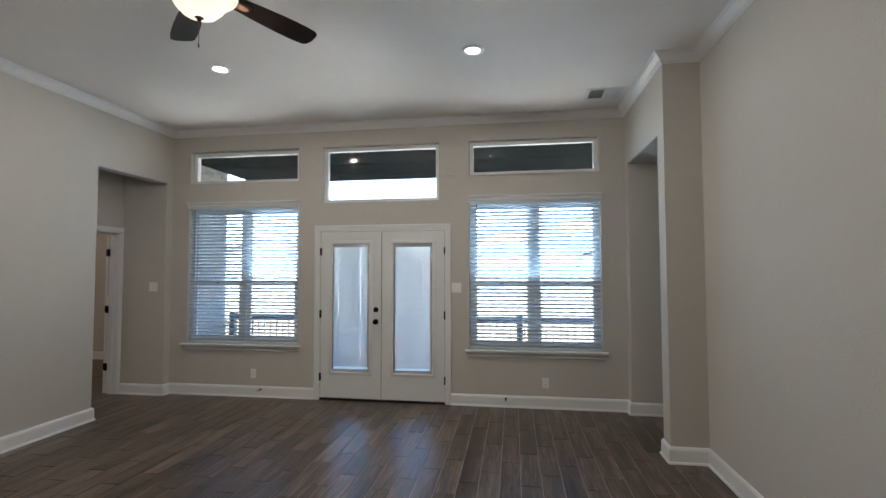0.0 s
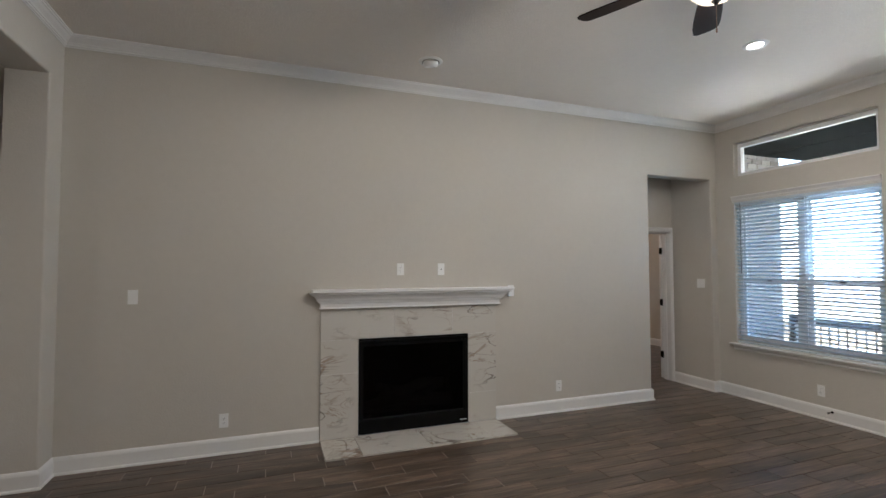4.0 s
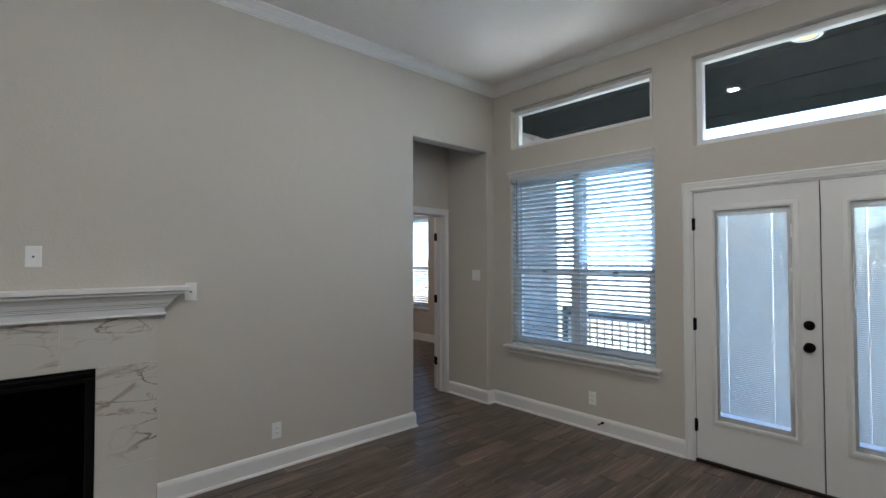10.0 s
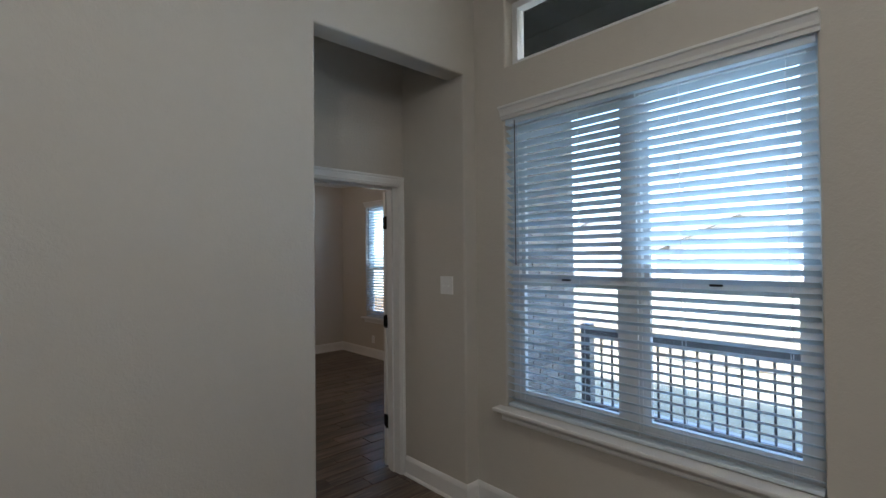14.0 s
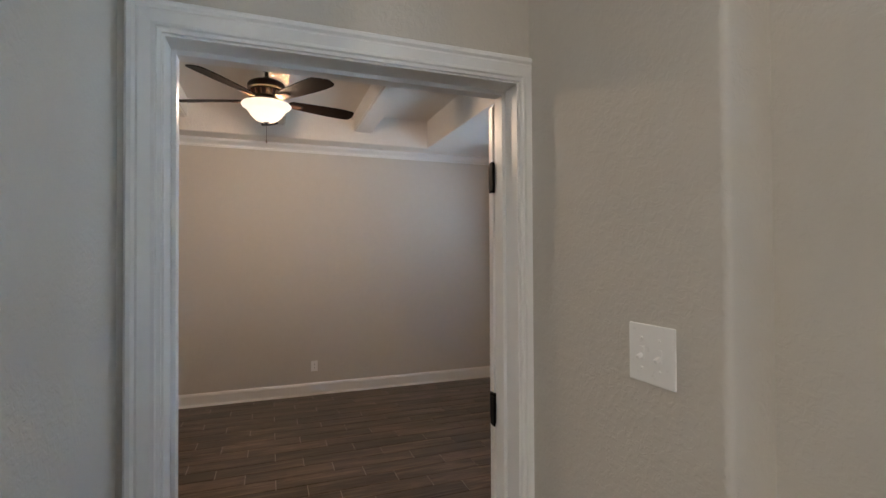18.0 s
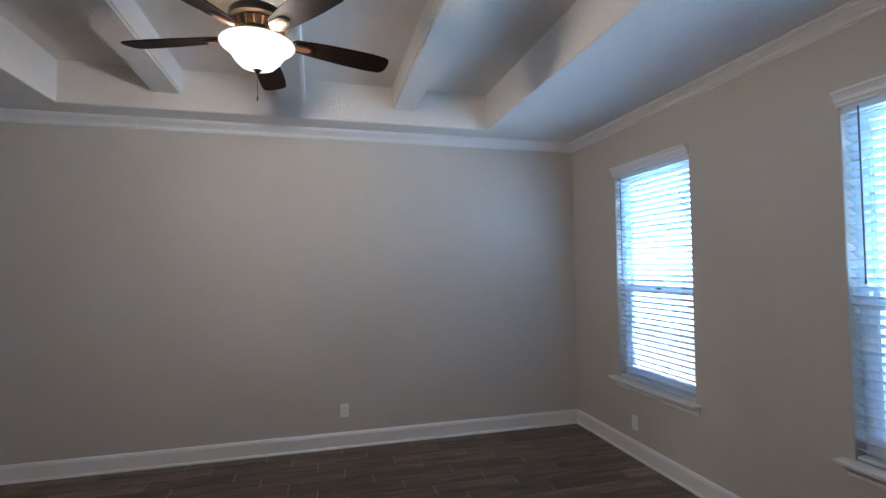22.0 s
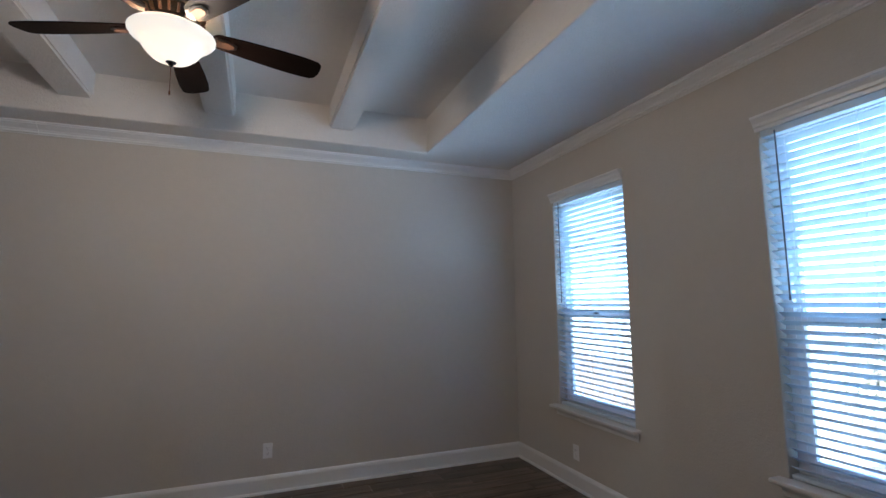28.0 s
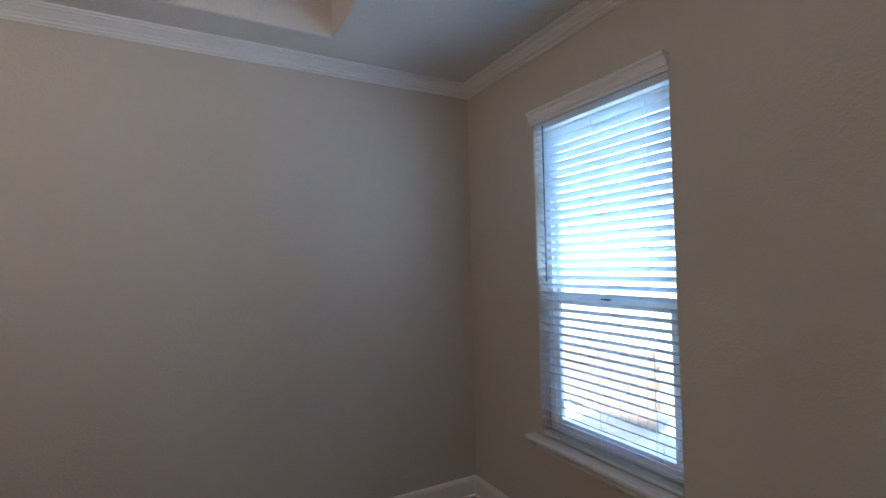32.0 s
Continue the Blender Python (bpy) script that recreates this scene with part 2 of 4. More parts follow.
def glass(name, tint=(1, 1, 1)):
    m = bpy.data.materials.new(name)
    m.use_nodes = True
    b = m.node_tree.nodes["Principled BSDF"]
    b.inputs["Base Color"].default_value = (*tint, 1)
    b.inputs["Transmission Weight"].default_value = 1.0
    b.inputs["Roughness"].default_value = 0.0
    b.inputs["IOR"].default_value = 1.45
    return m


def frosted(name, colour, strength):
    """Milk glass: lets the lamp inside shine through, with a faint even glow of its own."""
    m = glow(name, colour, strength)
    N, L = m.node_tree.nodes, m.node_tree.links
    t = N.new("ShaderNodeBsdfTranslucent")
    t.inputs[0].default_value = (0.10, 0.078, 0.052, 1)
    mix = N.new("ShaderNodeMixShader")
    mix.inputs[0].default_value = 0.06
    L.new(N["Principled BSDF"].outputs[0], mix.inputs[1])
    L.new(t.outputs[0], mix.inputs[2])
    L.new(mix.outputs[0], N["Material Output"].inputs[0])
    return m


def slat_mat(name, colour, through_amount):
    m = bpy.data.materials.new(name)
    m.use_nodes = True
    N, L = m.node_tree.nodes, m.node_tree.links
    b = N["Principled BSDF"]
    b.inputs["Base Color"].default_value = (*colour, 1)
    b.inputs["Roughness"].default_value = 0.45
    t = N.new("ShaderNodeBsdfTranslucent")
    t.inputs[0].default_value = (*colour, 1)
    mix = N.new("ShaderNodeMixShader")
    mix.inputs[0].default_value = through_amount
    L.new(b.outputs[0], mix.inputs[1])
    L.new(t.outputs[0], mix.inputs[2])
    L.new(mix.outputs[0], N["Material Output"].inputs[0])
    return m


PAINT = drywall("wall_paint", (0.56, 0.528, 0.478), 0.23)
CEIL = drywall("ceiling_paint", (0.79, 0.75, 0.70), 0.75)
TRIM = mat("white_trim_paint", (0.78, 0.775, 0.765), 0.34, 0, 0.02, 2.0, 0.03, 30)
DOORW = mat("white_door_paint", (0.74, 0.735, 0.725), 0.38, 0, 0.02, 2.0, 0.03, 30)
PLASTIC = mat("white_plastic", (0.84, 0.84, 0.83), 0.3, 0, 0.015, 4.0)
VINYL = mat("white_vinyl", (0.78, 0.79, 0.80), 0.35, 0, 0.02, 3.0)
BLACK = mat("black_metal", (0.0035, 0.0033, 0.0033), 0.6, 0.0, 0.2, 12.0, spec=0.06)
BRONZE = mat("dark_bronze", (0.014, 0.009, 0.007), 0.4, 0.3, 0.25, 14.0)
COPPER = mat("rubbed_copper", (0.20, 0.11, 0.07), 0.4, 0.6, 0.25, 18.0)
BLADE = mat("dark_walnut_blade", (0.007, 0.0038, 0.0027), 0.5, 0, 0.25, 9.0, spec=0.07)
DARKHOLE = mat("dark_slot", (0.02, 0.02, 0.02), 0.8)
GROUT = mat("grey_grout", (0.42, 0.375, 0.33), 0.9, 0, 0.12, 9.0, 0.2, 200)
WOOD = wood_tile("wood_look_tile")
WOODJ = wood_tile("wood_look_tile_joined", True)
MARBLE = marble("white_marble_tile")
FIREBLACK = mat("firebox_black", (0.002, 0.002, 0.002), 0.6, 0.0, 0.2, 9.0, spec=0.12)
LOG = mat("ceramic_log", (0.035, 0.032, 0.030), 0.9, 0, 0.5, 14.0, 0.8, 40)
GLASS = glass("window_glass")
DARKGLASS = glass("fireplace_glass", (0.30, 0.30, 0.30))
DARKGLASS.node_tree.nodes["Principled BSDF"].inputs["IOR"].default_value = 1.16
# White slats; the blue of the daylight is put into their colour.
SLAT = slat_mat("blind_slat_sky_tint", (0.78, 0.86, 0.92), 0.23)
MINISLAT = slat_mat("mini_blind_slat", (0.66, 0.70, 0.72), 0.10)
# Clear wand; its darkness against the window light is put into this grey.
WAND = mat("backlit_wand_grey", (0.16, 0.17, 0.18), 0.25, 0, 0.05, 6.0)
CORD = slat_mat("white_cord", (0.88, 0.90, 0.92), 0.6)
BULB = glow("lit_lens", (1.0, 0.93, 0.82), 1.6)
PORCHBULB = glow("porch_lens", (1.0, 0.66, 0.28), 0.09)
BOWL = frosted("lit_frosted_glass", (1.0, 0.82, 0.60), 0.075)
BRICK = mat("pale_painted_brick", (0.27, 0.245, 0.23), 0.9, 0, 0.22, 8.0, 0.7, 70, random_piece=0.28)
BRICKJ = mat("pale_brick_joined", (0.27, 0.245, 0.23), 0.9, 0, 0.22, 8.0, 0.7, 70, random_piece=0.28, island=True)
MORTAR = mat("mortar", (0.36, 0.35, 0.34), 0.95, 0, 0.1, 20.0, 0.4, 120)
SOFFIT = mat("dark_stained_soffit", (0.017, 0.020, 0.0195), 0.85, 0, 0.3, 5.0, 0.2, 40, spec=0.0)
IRON = mat("dark_railing_metal", (0.13, 0.13, 0.14), 0.5, 0.3, 0.1, 9.0)
CONCRETE = mat("concrete", (0.55, 0.54, 0.52), 0.9, 0, 0.12, 2.0, 0.3, 80)
GRASS = mat("dry_grass_ground", (0.32, 0.285, 0.185), 0.95, 0, 0.35, 1.2, 0.6, 25)
FENCE = mat("cedar_fence_board", (0.16, 0.116, 0.077), 0.85, 0, 0.10, 6.0, 0.3, 60, random_piece=0.07)
PALEFENCE = mat("pale_fence_board", (0.30, 0.25, 0.185), 0.85, 0, 0.12, 6.0, 0.3, 60, random_piece=0.10)
SIDING = mat("white_siding", (0.46, 0.45, 0.44), 0.8, 0, 0.05, 2.0)
HOUSEBRICK = mat("tan_house_brick", (0.32, 0.30, 0.28), 0.9, 0, 0.15, 5.0, 0.3, 40)
ROOF = mat("grey_shingle_roof", (0.17, 0.16, 0.165), 0.95, 0, 0.25, 4.0, 0.5, 30)
ROOFGLASS = mat("dark_house_glass", (0.20, 0.23, 0.26), 0.15)
BARK = mat("grey_bark", (0.30, 0.25, 0.20), 0.95, 0, 0.3, 9.0, 0.7, 40)
MULCH = mat("dark_mulch", (0.09, 0.075, 0.065), 0.95, 0, 0.4, 9.0, 0.8, 60)
LEAF = mat("dry_olive_leaf", (0.34, 0.34, 0.20), 0.8, 0, 0.3, 4.0)
ALU = mat("grey_aluminium_spacer", (0.36, 0.365, 0.37), 0.5, 0.2, 0.05, 6.0)
STEEL = mat("steel_vent_paint", (0.66, 0.655, 0.645), 0.45, 0.1, 0.03, 6.0)


# ---- mesh helpers ----
def mesh_from(bm, name, material, smooth=False):
    bmesh.ops.recalc_face_normals(bm, faces=bm.faces[:])
    me = bpy.data.meshes.new(name)
    bm.to_mesh(me)
    bm.free()
    me.materials.append(material)
    if smooth:
        for p in me.polygons:
            p.use_smooth = True
        me.set_sharp_from_angle(angle=radians(38))
    return me


def part(name, bm, material, parent=None, label="", smooth=False, m=None):
    ob = new(name, mesh_from(bm, name, material, smooth) if isinstance(bm, bmesh.types.BMesh) else bm)
    if parent is not None:
        ob.parent = parent
    if m is not None:
        ob.matrix_basis = m
    if label:
        tagged(ob, label)
    return ob


def empty(name, m, label="", category="", group="", kind=""):
    ob = new(name)
    ob.empty_display_size = 0.05
    ob.matrix_basis = m
    return tagged(ob, label, category, group, kind)


def box(x0, x1, y0, y1, z0, z1, bevel=0.0, bm=None, segs=2):
    own = bm is None
    b = bmesh.new()
    vs = [b.verts.new((x, y, z)) for x in (x0, x1) for y in (y0, y1) for z in (z0, z1)]
    for f in ((0, 1, 3, 2), (4, 6, 7, 5), (0, 4, 5, 1), (2, 3, 7, 6), (0, 2, 6, 4), (1, 5, 7, 3)):
        b.faces.new([vs[i] for i in f])
    bmesh.ops.recalc_face_normals(b, faces=b.faces[:])
    if bevel:
        bmesh.ops.bevel(b, geom=b.edges[:], offset=bevel, segments=segs, profile=0.5, affect="EDGES")
    if own:
        return b
    return join(bm, b)


def join(bm, other, m=None):
    if m is not None:
        bmesh.ops.transform(other, matrix=m, verts=other.verts[:])
    me = bpy.data.meshes.new("tmp")
    other.to_mesh(me)
    other.free()
    bm.from_mesh(me)
    bpy.data.meshes.remove(me)
    return bm


def lathe(profile, segs=32, cap=True):
    bm = bmesh.new()
    rings = []
    for r, z in profile:
        if r < 1e-5:
            rings.append([bm.verts.new((0, 0, z))])
        else:
            rings.append([bm.verts.new((r * math.cos(2 * math.pi * i / segs), r * math.sin(2 * math.pi * i / segs), z)) for i in range(segs)])
    for a, b in zip(rings, rings[1:]):
        for i in range(segs):
            j = (i + 1) % segs
            if len(a) == 1 and len(b) == 1:
                continue
            if len(a) == 1:
                bm.faces.new((a[0], b[i], b[j]))
            elif len(b) == 1:
                bm.faces.new((a[i], b[0], a[j]))
            else:
                bm.faces.new((a[i], b[i], b[j], a[j]))
    if cap:
        for ring in (rings[0], rings[-1]):
            if len(ring) > 1:
                bm.faces.new(ring)
    return bm


def prism(outline, z0, z1, bevel=0.0):
    bm = bmesh.new()
    lo = [bm.verts.new((x, y, z0)) for x, y in outline]
    hi = [bm.verts.new((x, y, z1)) for x, y in outline]
    n = len(outline)
    bm.faces.new(lo)
    bm.faces.new(hi)
    for i in range(n):
        bm.faces.new((lo[i], lo[(i + 1) % n], hi[(i + 1) % n], hi[i]))
    bmesh.ops.recalc_face_normals(bm, faces=bm.faces[:])
    if bevel:
        es = [e for e in bm.edges if abs(e.verts[0].co.z - e.verts[1].co.z) < 1e-6]
        bmesh.ops.bevel(bm, geom=es, offset=bevel, segments=2, affect="EDGES")
    return bm


def sweep(path, profile, side=1):
    """Sweeps a closed profile of (out, up) along a plan polyline, with mitred corners; out is to the left of the path for side 1."""
    bm = bmesh.new()
    pts = [Vector(p) for p in path]
    rings = []
    for i, p in enumerate(pts):
        d0 = (p - pts[i - 1]).normalized() if i else None
        d1 = (pts[i + 1] - p).normalized() if i + 1 < len(pts) else None
        d0, d1 = d0 or d1, d1 or d0
        n0, n1 = Vector((-d0.y, d0.x)) * side, Vector((-d1.y, d1.x)) * side
        mit = (n0 + n1)
        mit = mit / max(mit.dot(n0), 0.3) if mit.length > 1e-6 else n0
        rings.append([bm.verts.new((p.x + mit.x * o, p.y + mit.y * o, u)) for o, u in profile])
    n = len(profile)
    for a, b in zip(rings, rings[1:]):
        for i in range(n):
            bm.faces.new((a[i], a[(i + 1) % n], b[(i + 1) % n], b[i]))
    bm.faces.new(rings[0])
    bm.faces.new(rings[-1])
    return bm


def slab(axis, a0, a1, u0, u1, v0, v1, holes=(), bevel=0.0, face=None):
    """A slab normal to axis from a0 to a1, spanning u and v, with rectangular holes (u0, u1, v0, v1); hole edges may be rounded, on one face or both."""
    us = sorted({u0, u1, *[h[0] for h in holes], *[h[1] for h in holes]})
    vs = sorted({v0, v1, *[h[2] for h in holes], *[h[3] for h in holes]})
    us, vs = [u for u in us if u0 <= u <= u1], [v for v in vs if v0 <= v <= v1]
    bm = bmesh.new()
    grid = {}

    def vert(i, j, s):
        if (i, j, s) not in grid:
            a, u, v = (a0, a1)[s], us[i], vs[j]
            grid[i, j, s] = bm.verts.new({"x": (a, u, v), "y": (u, a, v), "z": (u, v, a)}[axis])
        return grid[i, j, s]

    def solid(i, j):
        if not (0 <= i < len(us) - 1 and 0 <= j < len(vs) - 1):
            return False
        cu, cv = (us[i] + us[i + 1]) / 2, (vs[j] + vs[j + 1]) / 2
        return not any(h[0] < cu < h[1] and h[2] < cv < h[3] for h in holes)
    for i in range(len(us) - 1):
        for j in range(len(vs) - 1):
            if not solid(i, j):
                continue
            for s in (0, 1):
                bm.faces.new([vert(*k, s) for k in ((i, j), (i + 1, j), (i + 1, j + 1), (i, j + 1))])
            for di, dj, p, q in ((-1, 0, (i, j), (i, j + 1)), (1, 0, (i + 1, j), (i + 1, j + 1)), (0, -1, (i, j), (i + 1, j)), (0, 1, (i, j + 1), (i + 1, j + 1))):
                if not solid(i + di, j + dj):
                    bm.faces.new((vert(*p, 0), vert(*q, 0), vert(*q, 1), vert(*p, 1)))
    bmesh.ops.recalc_face_normals(bm, faces=bm.faces[:])
    if bevel:
        def inside(e):
            mid = (e.verts[0].co + e.verts[1].co) / 2
            u, v = {"x": (mid.y, mid.z), "y": (mid.x, mid.z), "z": (mid.x, mid.y)}[axis]
            eps = 1e-5
            return u0 + eps < u < u1 - eps and v0 + eps < v < v1 - eps or (u0 + eps < u < u1 - eps and any(abs(u - h[0]) < eps or abs(u - h[1]) < eps for h in holes))
        es = [e for e in bm.edges if len(e.link_faces) == 2 and e.calc_face_angle(0) > 1.2 and inside(e) and e.calc_length() > 0
              and abs((e.verts[0].co - e.verts[1].co)["xyz".index(axis)]) < 1e-6
              and (face is None or abs(e.verts[0].co["xyz".index(axis)] - face) < 1e-6)]
        bmesh.ops.bevel(bm, geom=es, offset=bevel, segments=4, profile=0.5, affect="EDGES")
    return bm


def structure(name, bm, material, label, category, smooth=False):
    return tagged(part(name, bm, material, None, smooth=smooth), label, category, kind="structure")


# ---- plan ----
XW, XE, XE2, YN, YS = -3.919, 1.775, 2.075, 5.56, -1.43
XH0, XH1 = -4.55, -4.695
VS, VN = 4.435, 5.455
XB, YB, YBS = -8.89, 7.518, 0.95
XBE = XH1
HDR = 2.715
TOP = 3.60
WIN_L, WIN_R = (-3.677, -2.163, 0.655, 2.402), (-0.005, 1.502, 0.655, 2.402)
TR_L, TR_C, TR_R = (-3.665, -2.172, 2.715, 3.128), (-1.852, -0.375, 2.43, 3.131), (-0.005, 1.489, 2.72, 3.131)
DOOR = (-1.882, -0.283, 0.0, 2.085)
BW1, BW2 = (-8.187, -7.328, 0.618, 2.365), (-6.324, -5.465, 0.618, 2.365)
BWW = (1.45, 2.25, 1.905, 2.375)

structure("wall_north", slab("y", YN, YN + 0.16, XW - 0.05, 4.2, 0, TOP, [WIN_L, WIN_R, TR_L, TR_C, TR_R, DOOR], 0.012), PAINT,
                   "greige painted textured drywall wall with windows", "wall", True)
structure("wall_west", slab("x", XW - 0.14, XW, YS - 0.35, YN, 0, TOP, [(VS, VN, 0, HDR), (0.93, 2.01, 0.03, 0.90)], 0.016, XW), PAINT,
                   "greige textured wall with fireplace and hall opening", "wall", True)
structure("wall_east", slab("x", XE, XE + 0.30, 4.15, YN, 0, TOP, [(4.34, VN, 0, 2.765)], 0.016, XE), PAINT,
                   "greige wall with cased hall opening and rounded corners", "wall", True)
structure("wall_east_long", slab("x", XE2, XE2 + 0.14, -7.0, 4.15, 0, TOP), PAINT, "long greige painted textured wall", "wall")
structure("wall_east_hall_end", slab("x", 4.2, 4.34, 3.9, 5.72, 0, TOP), PAINT, "plain greige hall end wall", "wall")
structure("wall_east_hall_south", slab("y", 4.01, 4.15, XE2 + 0.14, 4.34, 0, TOP), PAINT, "plain greige hall side wall", "wall")
structure("wall_east_hall_north", slab("y", VN, VN + 0.05, XE + 0.30, 4.2, 0, 3.0), PAINT, "plain greige hall side wall", "wall")
structure("wall_south", slab("y", YS - 0.27, YS, XW, XE2, 0, TOP, [(-3.68, 1.5, 0, 3.03)], 0.016, YS), PAINT,
                   "greige header wall with wide opening to the kitchen", "wall", True)
structure("wall_kitchen_south", slab("y", -7.0, -6.86, -5.6, XE2, 0, TOP), PAINT, "plain greige kitchen wall", "wall")
structure("wall_kitchen_west", slab("x", -5.74, -5.6, -7.0, YS - 0.36, 0, TOP, [(-3.2, -1.9, 0.95, 2.6)]), PAINT, "greige wall with an arched display niche", "wall")
structure("niche_back", slab("x", -5.95, -5.90, -3.3, -1.8, 0.85, 2.7), PAINT, "recessed niche back panel", "wall")
structure("wall_kitchen_north", slab("y", YS - 0.35, YS - 0.27, -5.74, XW - 0.001, 0, TOP), PAINT, "plain greige kitchen return wall", "wall")
# vestibule to the bedroom
structure("wall_vestibule_north", slab("y", VN, VN + 0.06, XH0, XW - 0.14, 0, 3.0), PAINT, "short greige wall with a light switch", "wall")
structure("wall_vestibule_south", slab("y", VS - 0.12, VS, XH0, XW - 0.14, 0, 3.0), PAINT, "short greige vestibule wall", "wall")
BD = (4.507, 5.433, 0.0, 2.085)
structure("wall_bedroom_east", slab("x", XH1, XH0, YBS, YB, 0, TOP, [BD]), PAINT, "greige wall with the bedroom doorway", "wall")
structure("wall_bedroom_north", slab("y", YB, YB + 0.16, XB - 0.16, XBE + 0.1, 0, TOP, [BW1, BW2], 0.010), PAINT,
          "greige textured bedroom wall with two tall windows", "wall", True)
structure("wall_bedroom_west", slab("x", XB - 0.16, XB, YBS, YB, 0, TOP, [BWW], 0.010), PAINT, "long plain greige bedroom wall", "wall", True)
structure("wall_bedroom_south", slab("y", YBS - 0.14, YBS, XB - 0.16, XBE + 0.13, 0, TOP), PAINT, "plain greige bedroom wall", "wall")
# ceilings
structure("ceiling_living", slab("z", LIV_H, LIV_H + 0.08, XW, 4.2, YS, YN), CEIL, "textured greige painted ceiling", "ceiling")
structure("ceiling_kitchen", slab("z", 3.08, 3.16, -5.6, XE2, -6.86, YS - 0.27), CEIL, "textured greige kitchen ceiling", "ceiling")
structure("ceiling_vestibule", slab("z", 2.98, 3.04, XH0, XW - 0.14, VS, VN), CEIL, "textured greige vestibule ceiling", "ceiling")
TRAY = (-8.582, -5.24, 3.137, 6.472)
soff = slab("z", BED_H, TRAY_H + 0.02, XB, XBE, YBS, YB, [TRAY], 0.014)
structure("ceiling_soffit", soff, CEIL, "dropped textured ceiling border round the tray", "ceiling", True)
structure("ceiling_tray", slab("z", TRAY_H, TRAY_H + 0.08, TRAY[0] - 0.1, TRAY[1] + 0.1, TRAY[2] - 0.1, TRAY[3] + 0.1), CEIL, "raised textured tray ceiling", "ceiling")
for y0, y1 in ((3.76, 3.972), (4.672, 4.891), (5.612, 5.817)):
    b = box(TRAY[0] + 0.002, TRAY[1] - 0.002, y0, y1, 2.948, TRAY_H)
    es = [e for e in b.edges if all(abs(v.co.z - 2.948) < 1e-5 for v in e.verts) and abs(e.verts[0].co.y - e.verts[1].co.y) < 1e-5]
    bmesh.ops.bevel(b, geom=es, offset=0.014, segments=3, affect="EDGES")
    tagged(part("ceiling_beam", b, CEIL, None, smooth=True), "boxed greige drywall beam across the tray ceiling", "ceiling beam", "beams of the tray ceiling", "structure")

# floors: grout bed; planks come last
structure("floor_bed", slab("z", -0.12, -0.004, -9.3, 4.4, -7.0, YN + 0.02), GROUT, "grey grout between floor tiles", "floor")
structure("floor_bed_bedroom", slab("z", -0.12, -0.004, -9.3, XBE + 0.1, YN + 0.02, 7.7), GROUT, "grey grout between floor tiles", "floor")

# ---- trim ----
FY0, FY1, FZ = 0.56, 2.345, 1.205
BASE = [(0, 0), (0.016, 0), (0.016, 0.108), (0.012, 0.122), (0.005, 0.134), (0, 0.136)]
SHOE = [(0.016, 0), (0.028, 0), (0.027, 0.010), (0.022, 0.017), (0.016, 0.019)]


def crown(top, drop=0.088, out=0.080):
    low = top - drop
    return [(0, top), (out, top), (out, top - 0.010), (out - 0.010, top - 0.012), (out - 0.010, top - 0.020), (out - 0.020, top - 0.023), (out - 0.031, top - 0.033),
            (out * 0.42, top - drop * 0.50), (0.024, low + 0.036), (0.020, low + 0.027), (0.011, low + 0.025), (0.011, low + 0.020), (0.018, low + 0.018), (0.018, low + 0.009),
            (0.008, low + 0.006), (0.008, low), (0, low)]


def baseboard(path, side=1):
    ob = structure("baseboard", sweep(path, BASE, side), TRIM, "white painted baseboard along the floor", "baseboard")
    part("shoe_moulding", sweep(path, SHOE, side), TRIM, ob)


CASE_L, CASE_R = DOOR[0] - 0.058, DOOR[1] + 0.058
baseboard([(XW - 0.14, VS), (XW, VS), (XW, FY1 + 0.006)], 1)
baseboard([(XW, FY0 - 0.006), (XW, YS), (-3.68, YS), (-3.68, YS - 0.27)], 1)
baseboard([(CASE_L, YN), (XW, YN), (XW, VN), (XH0 + 0.025, VN)], 1)
baseboard([(CASE_R, YN), (XE, YN), (XE, VN), (4.2, VN)], -1)
baseboard([(XE + 0.30, 4.34), (XE, 4.34), (XE, 4.15), (XE2, 4.15), (XE2, YS)], -1)
baseboard([(XH1, BD[1] + 0.06), (XH1, YB), (XB, YB), (XB, YBS), (XH1, YBS), (XH1, BD[0] - 0.06)], 1)
baseboard([(-5.6, YS - 0.36), (-5.6, -6.86)], 1)
for run in ([(XE2, YS), (XE2, 4.15), (XE, 4.15), (XE, YN), (XW, YN), (XW, 3.501)], [(XW, 3.499), (XW, YS), (XE2 - 0.001, YS)]):
    structure("trim_crown", sweep(run, crown(LIV_H), 1), TRIM, "white crown moulding round the living room ceiling", "crown moulding")
for run in ([(XBE, YBS), (XBE, YB), (XB, YB), (XB, 3.571)], [(XB, 3.569), (XB, YBS), (XBE - 0.001, YBS)]):
    structure("trim_crown_bedroom", sweep(run, crown(BED_H, 0.082, 0.074), 1), TRIM, "white crown moulding round the bedroom ceiling", "crown moulding")
structure("trim_crown_kitchen", sweep([(-5.6, YS - 0.36), (-5.6, -6.86)], crown(3.08, 0.085, 0.078), 1), TRIM, "white crown moulding in the kitchen", "crown moulding")

CASING = [(0, 0), (0.070, 0), (0.070, 0.012), (0.064, 0.019), (0.055, 0.020), (0.049, 0.014), (0.043, 0.017), (0.020, 0.012), (0.011, 0.014), (0.008, 0.009), (0.0, 0.008)]


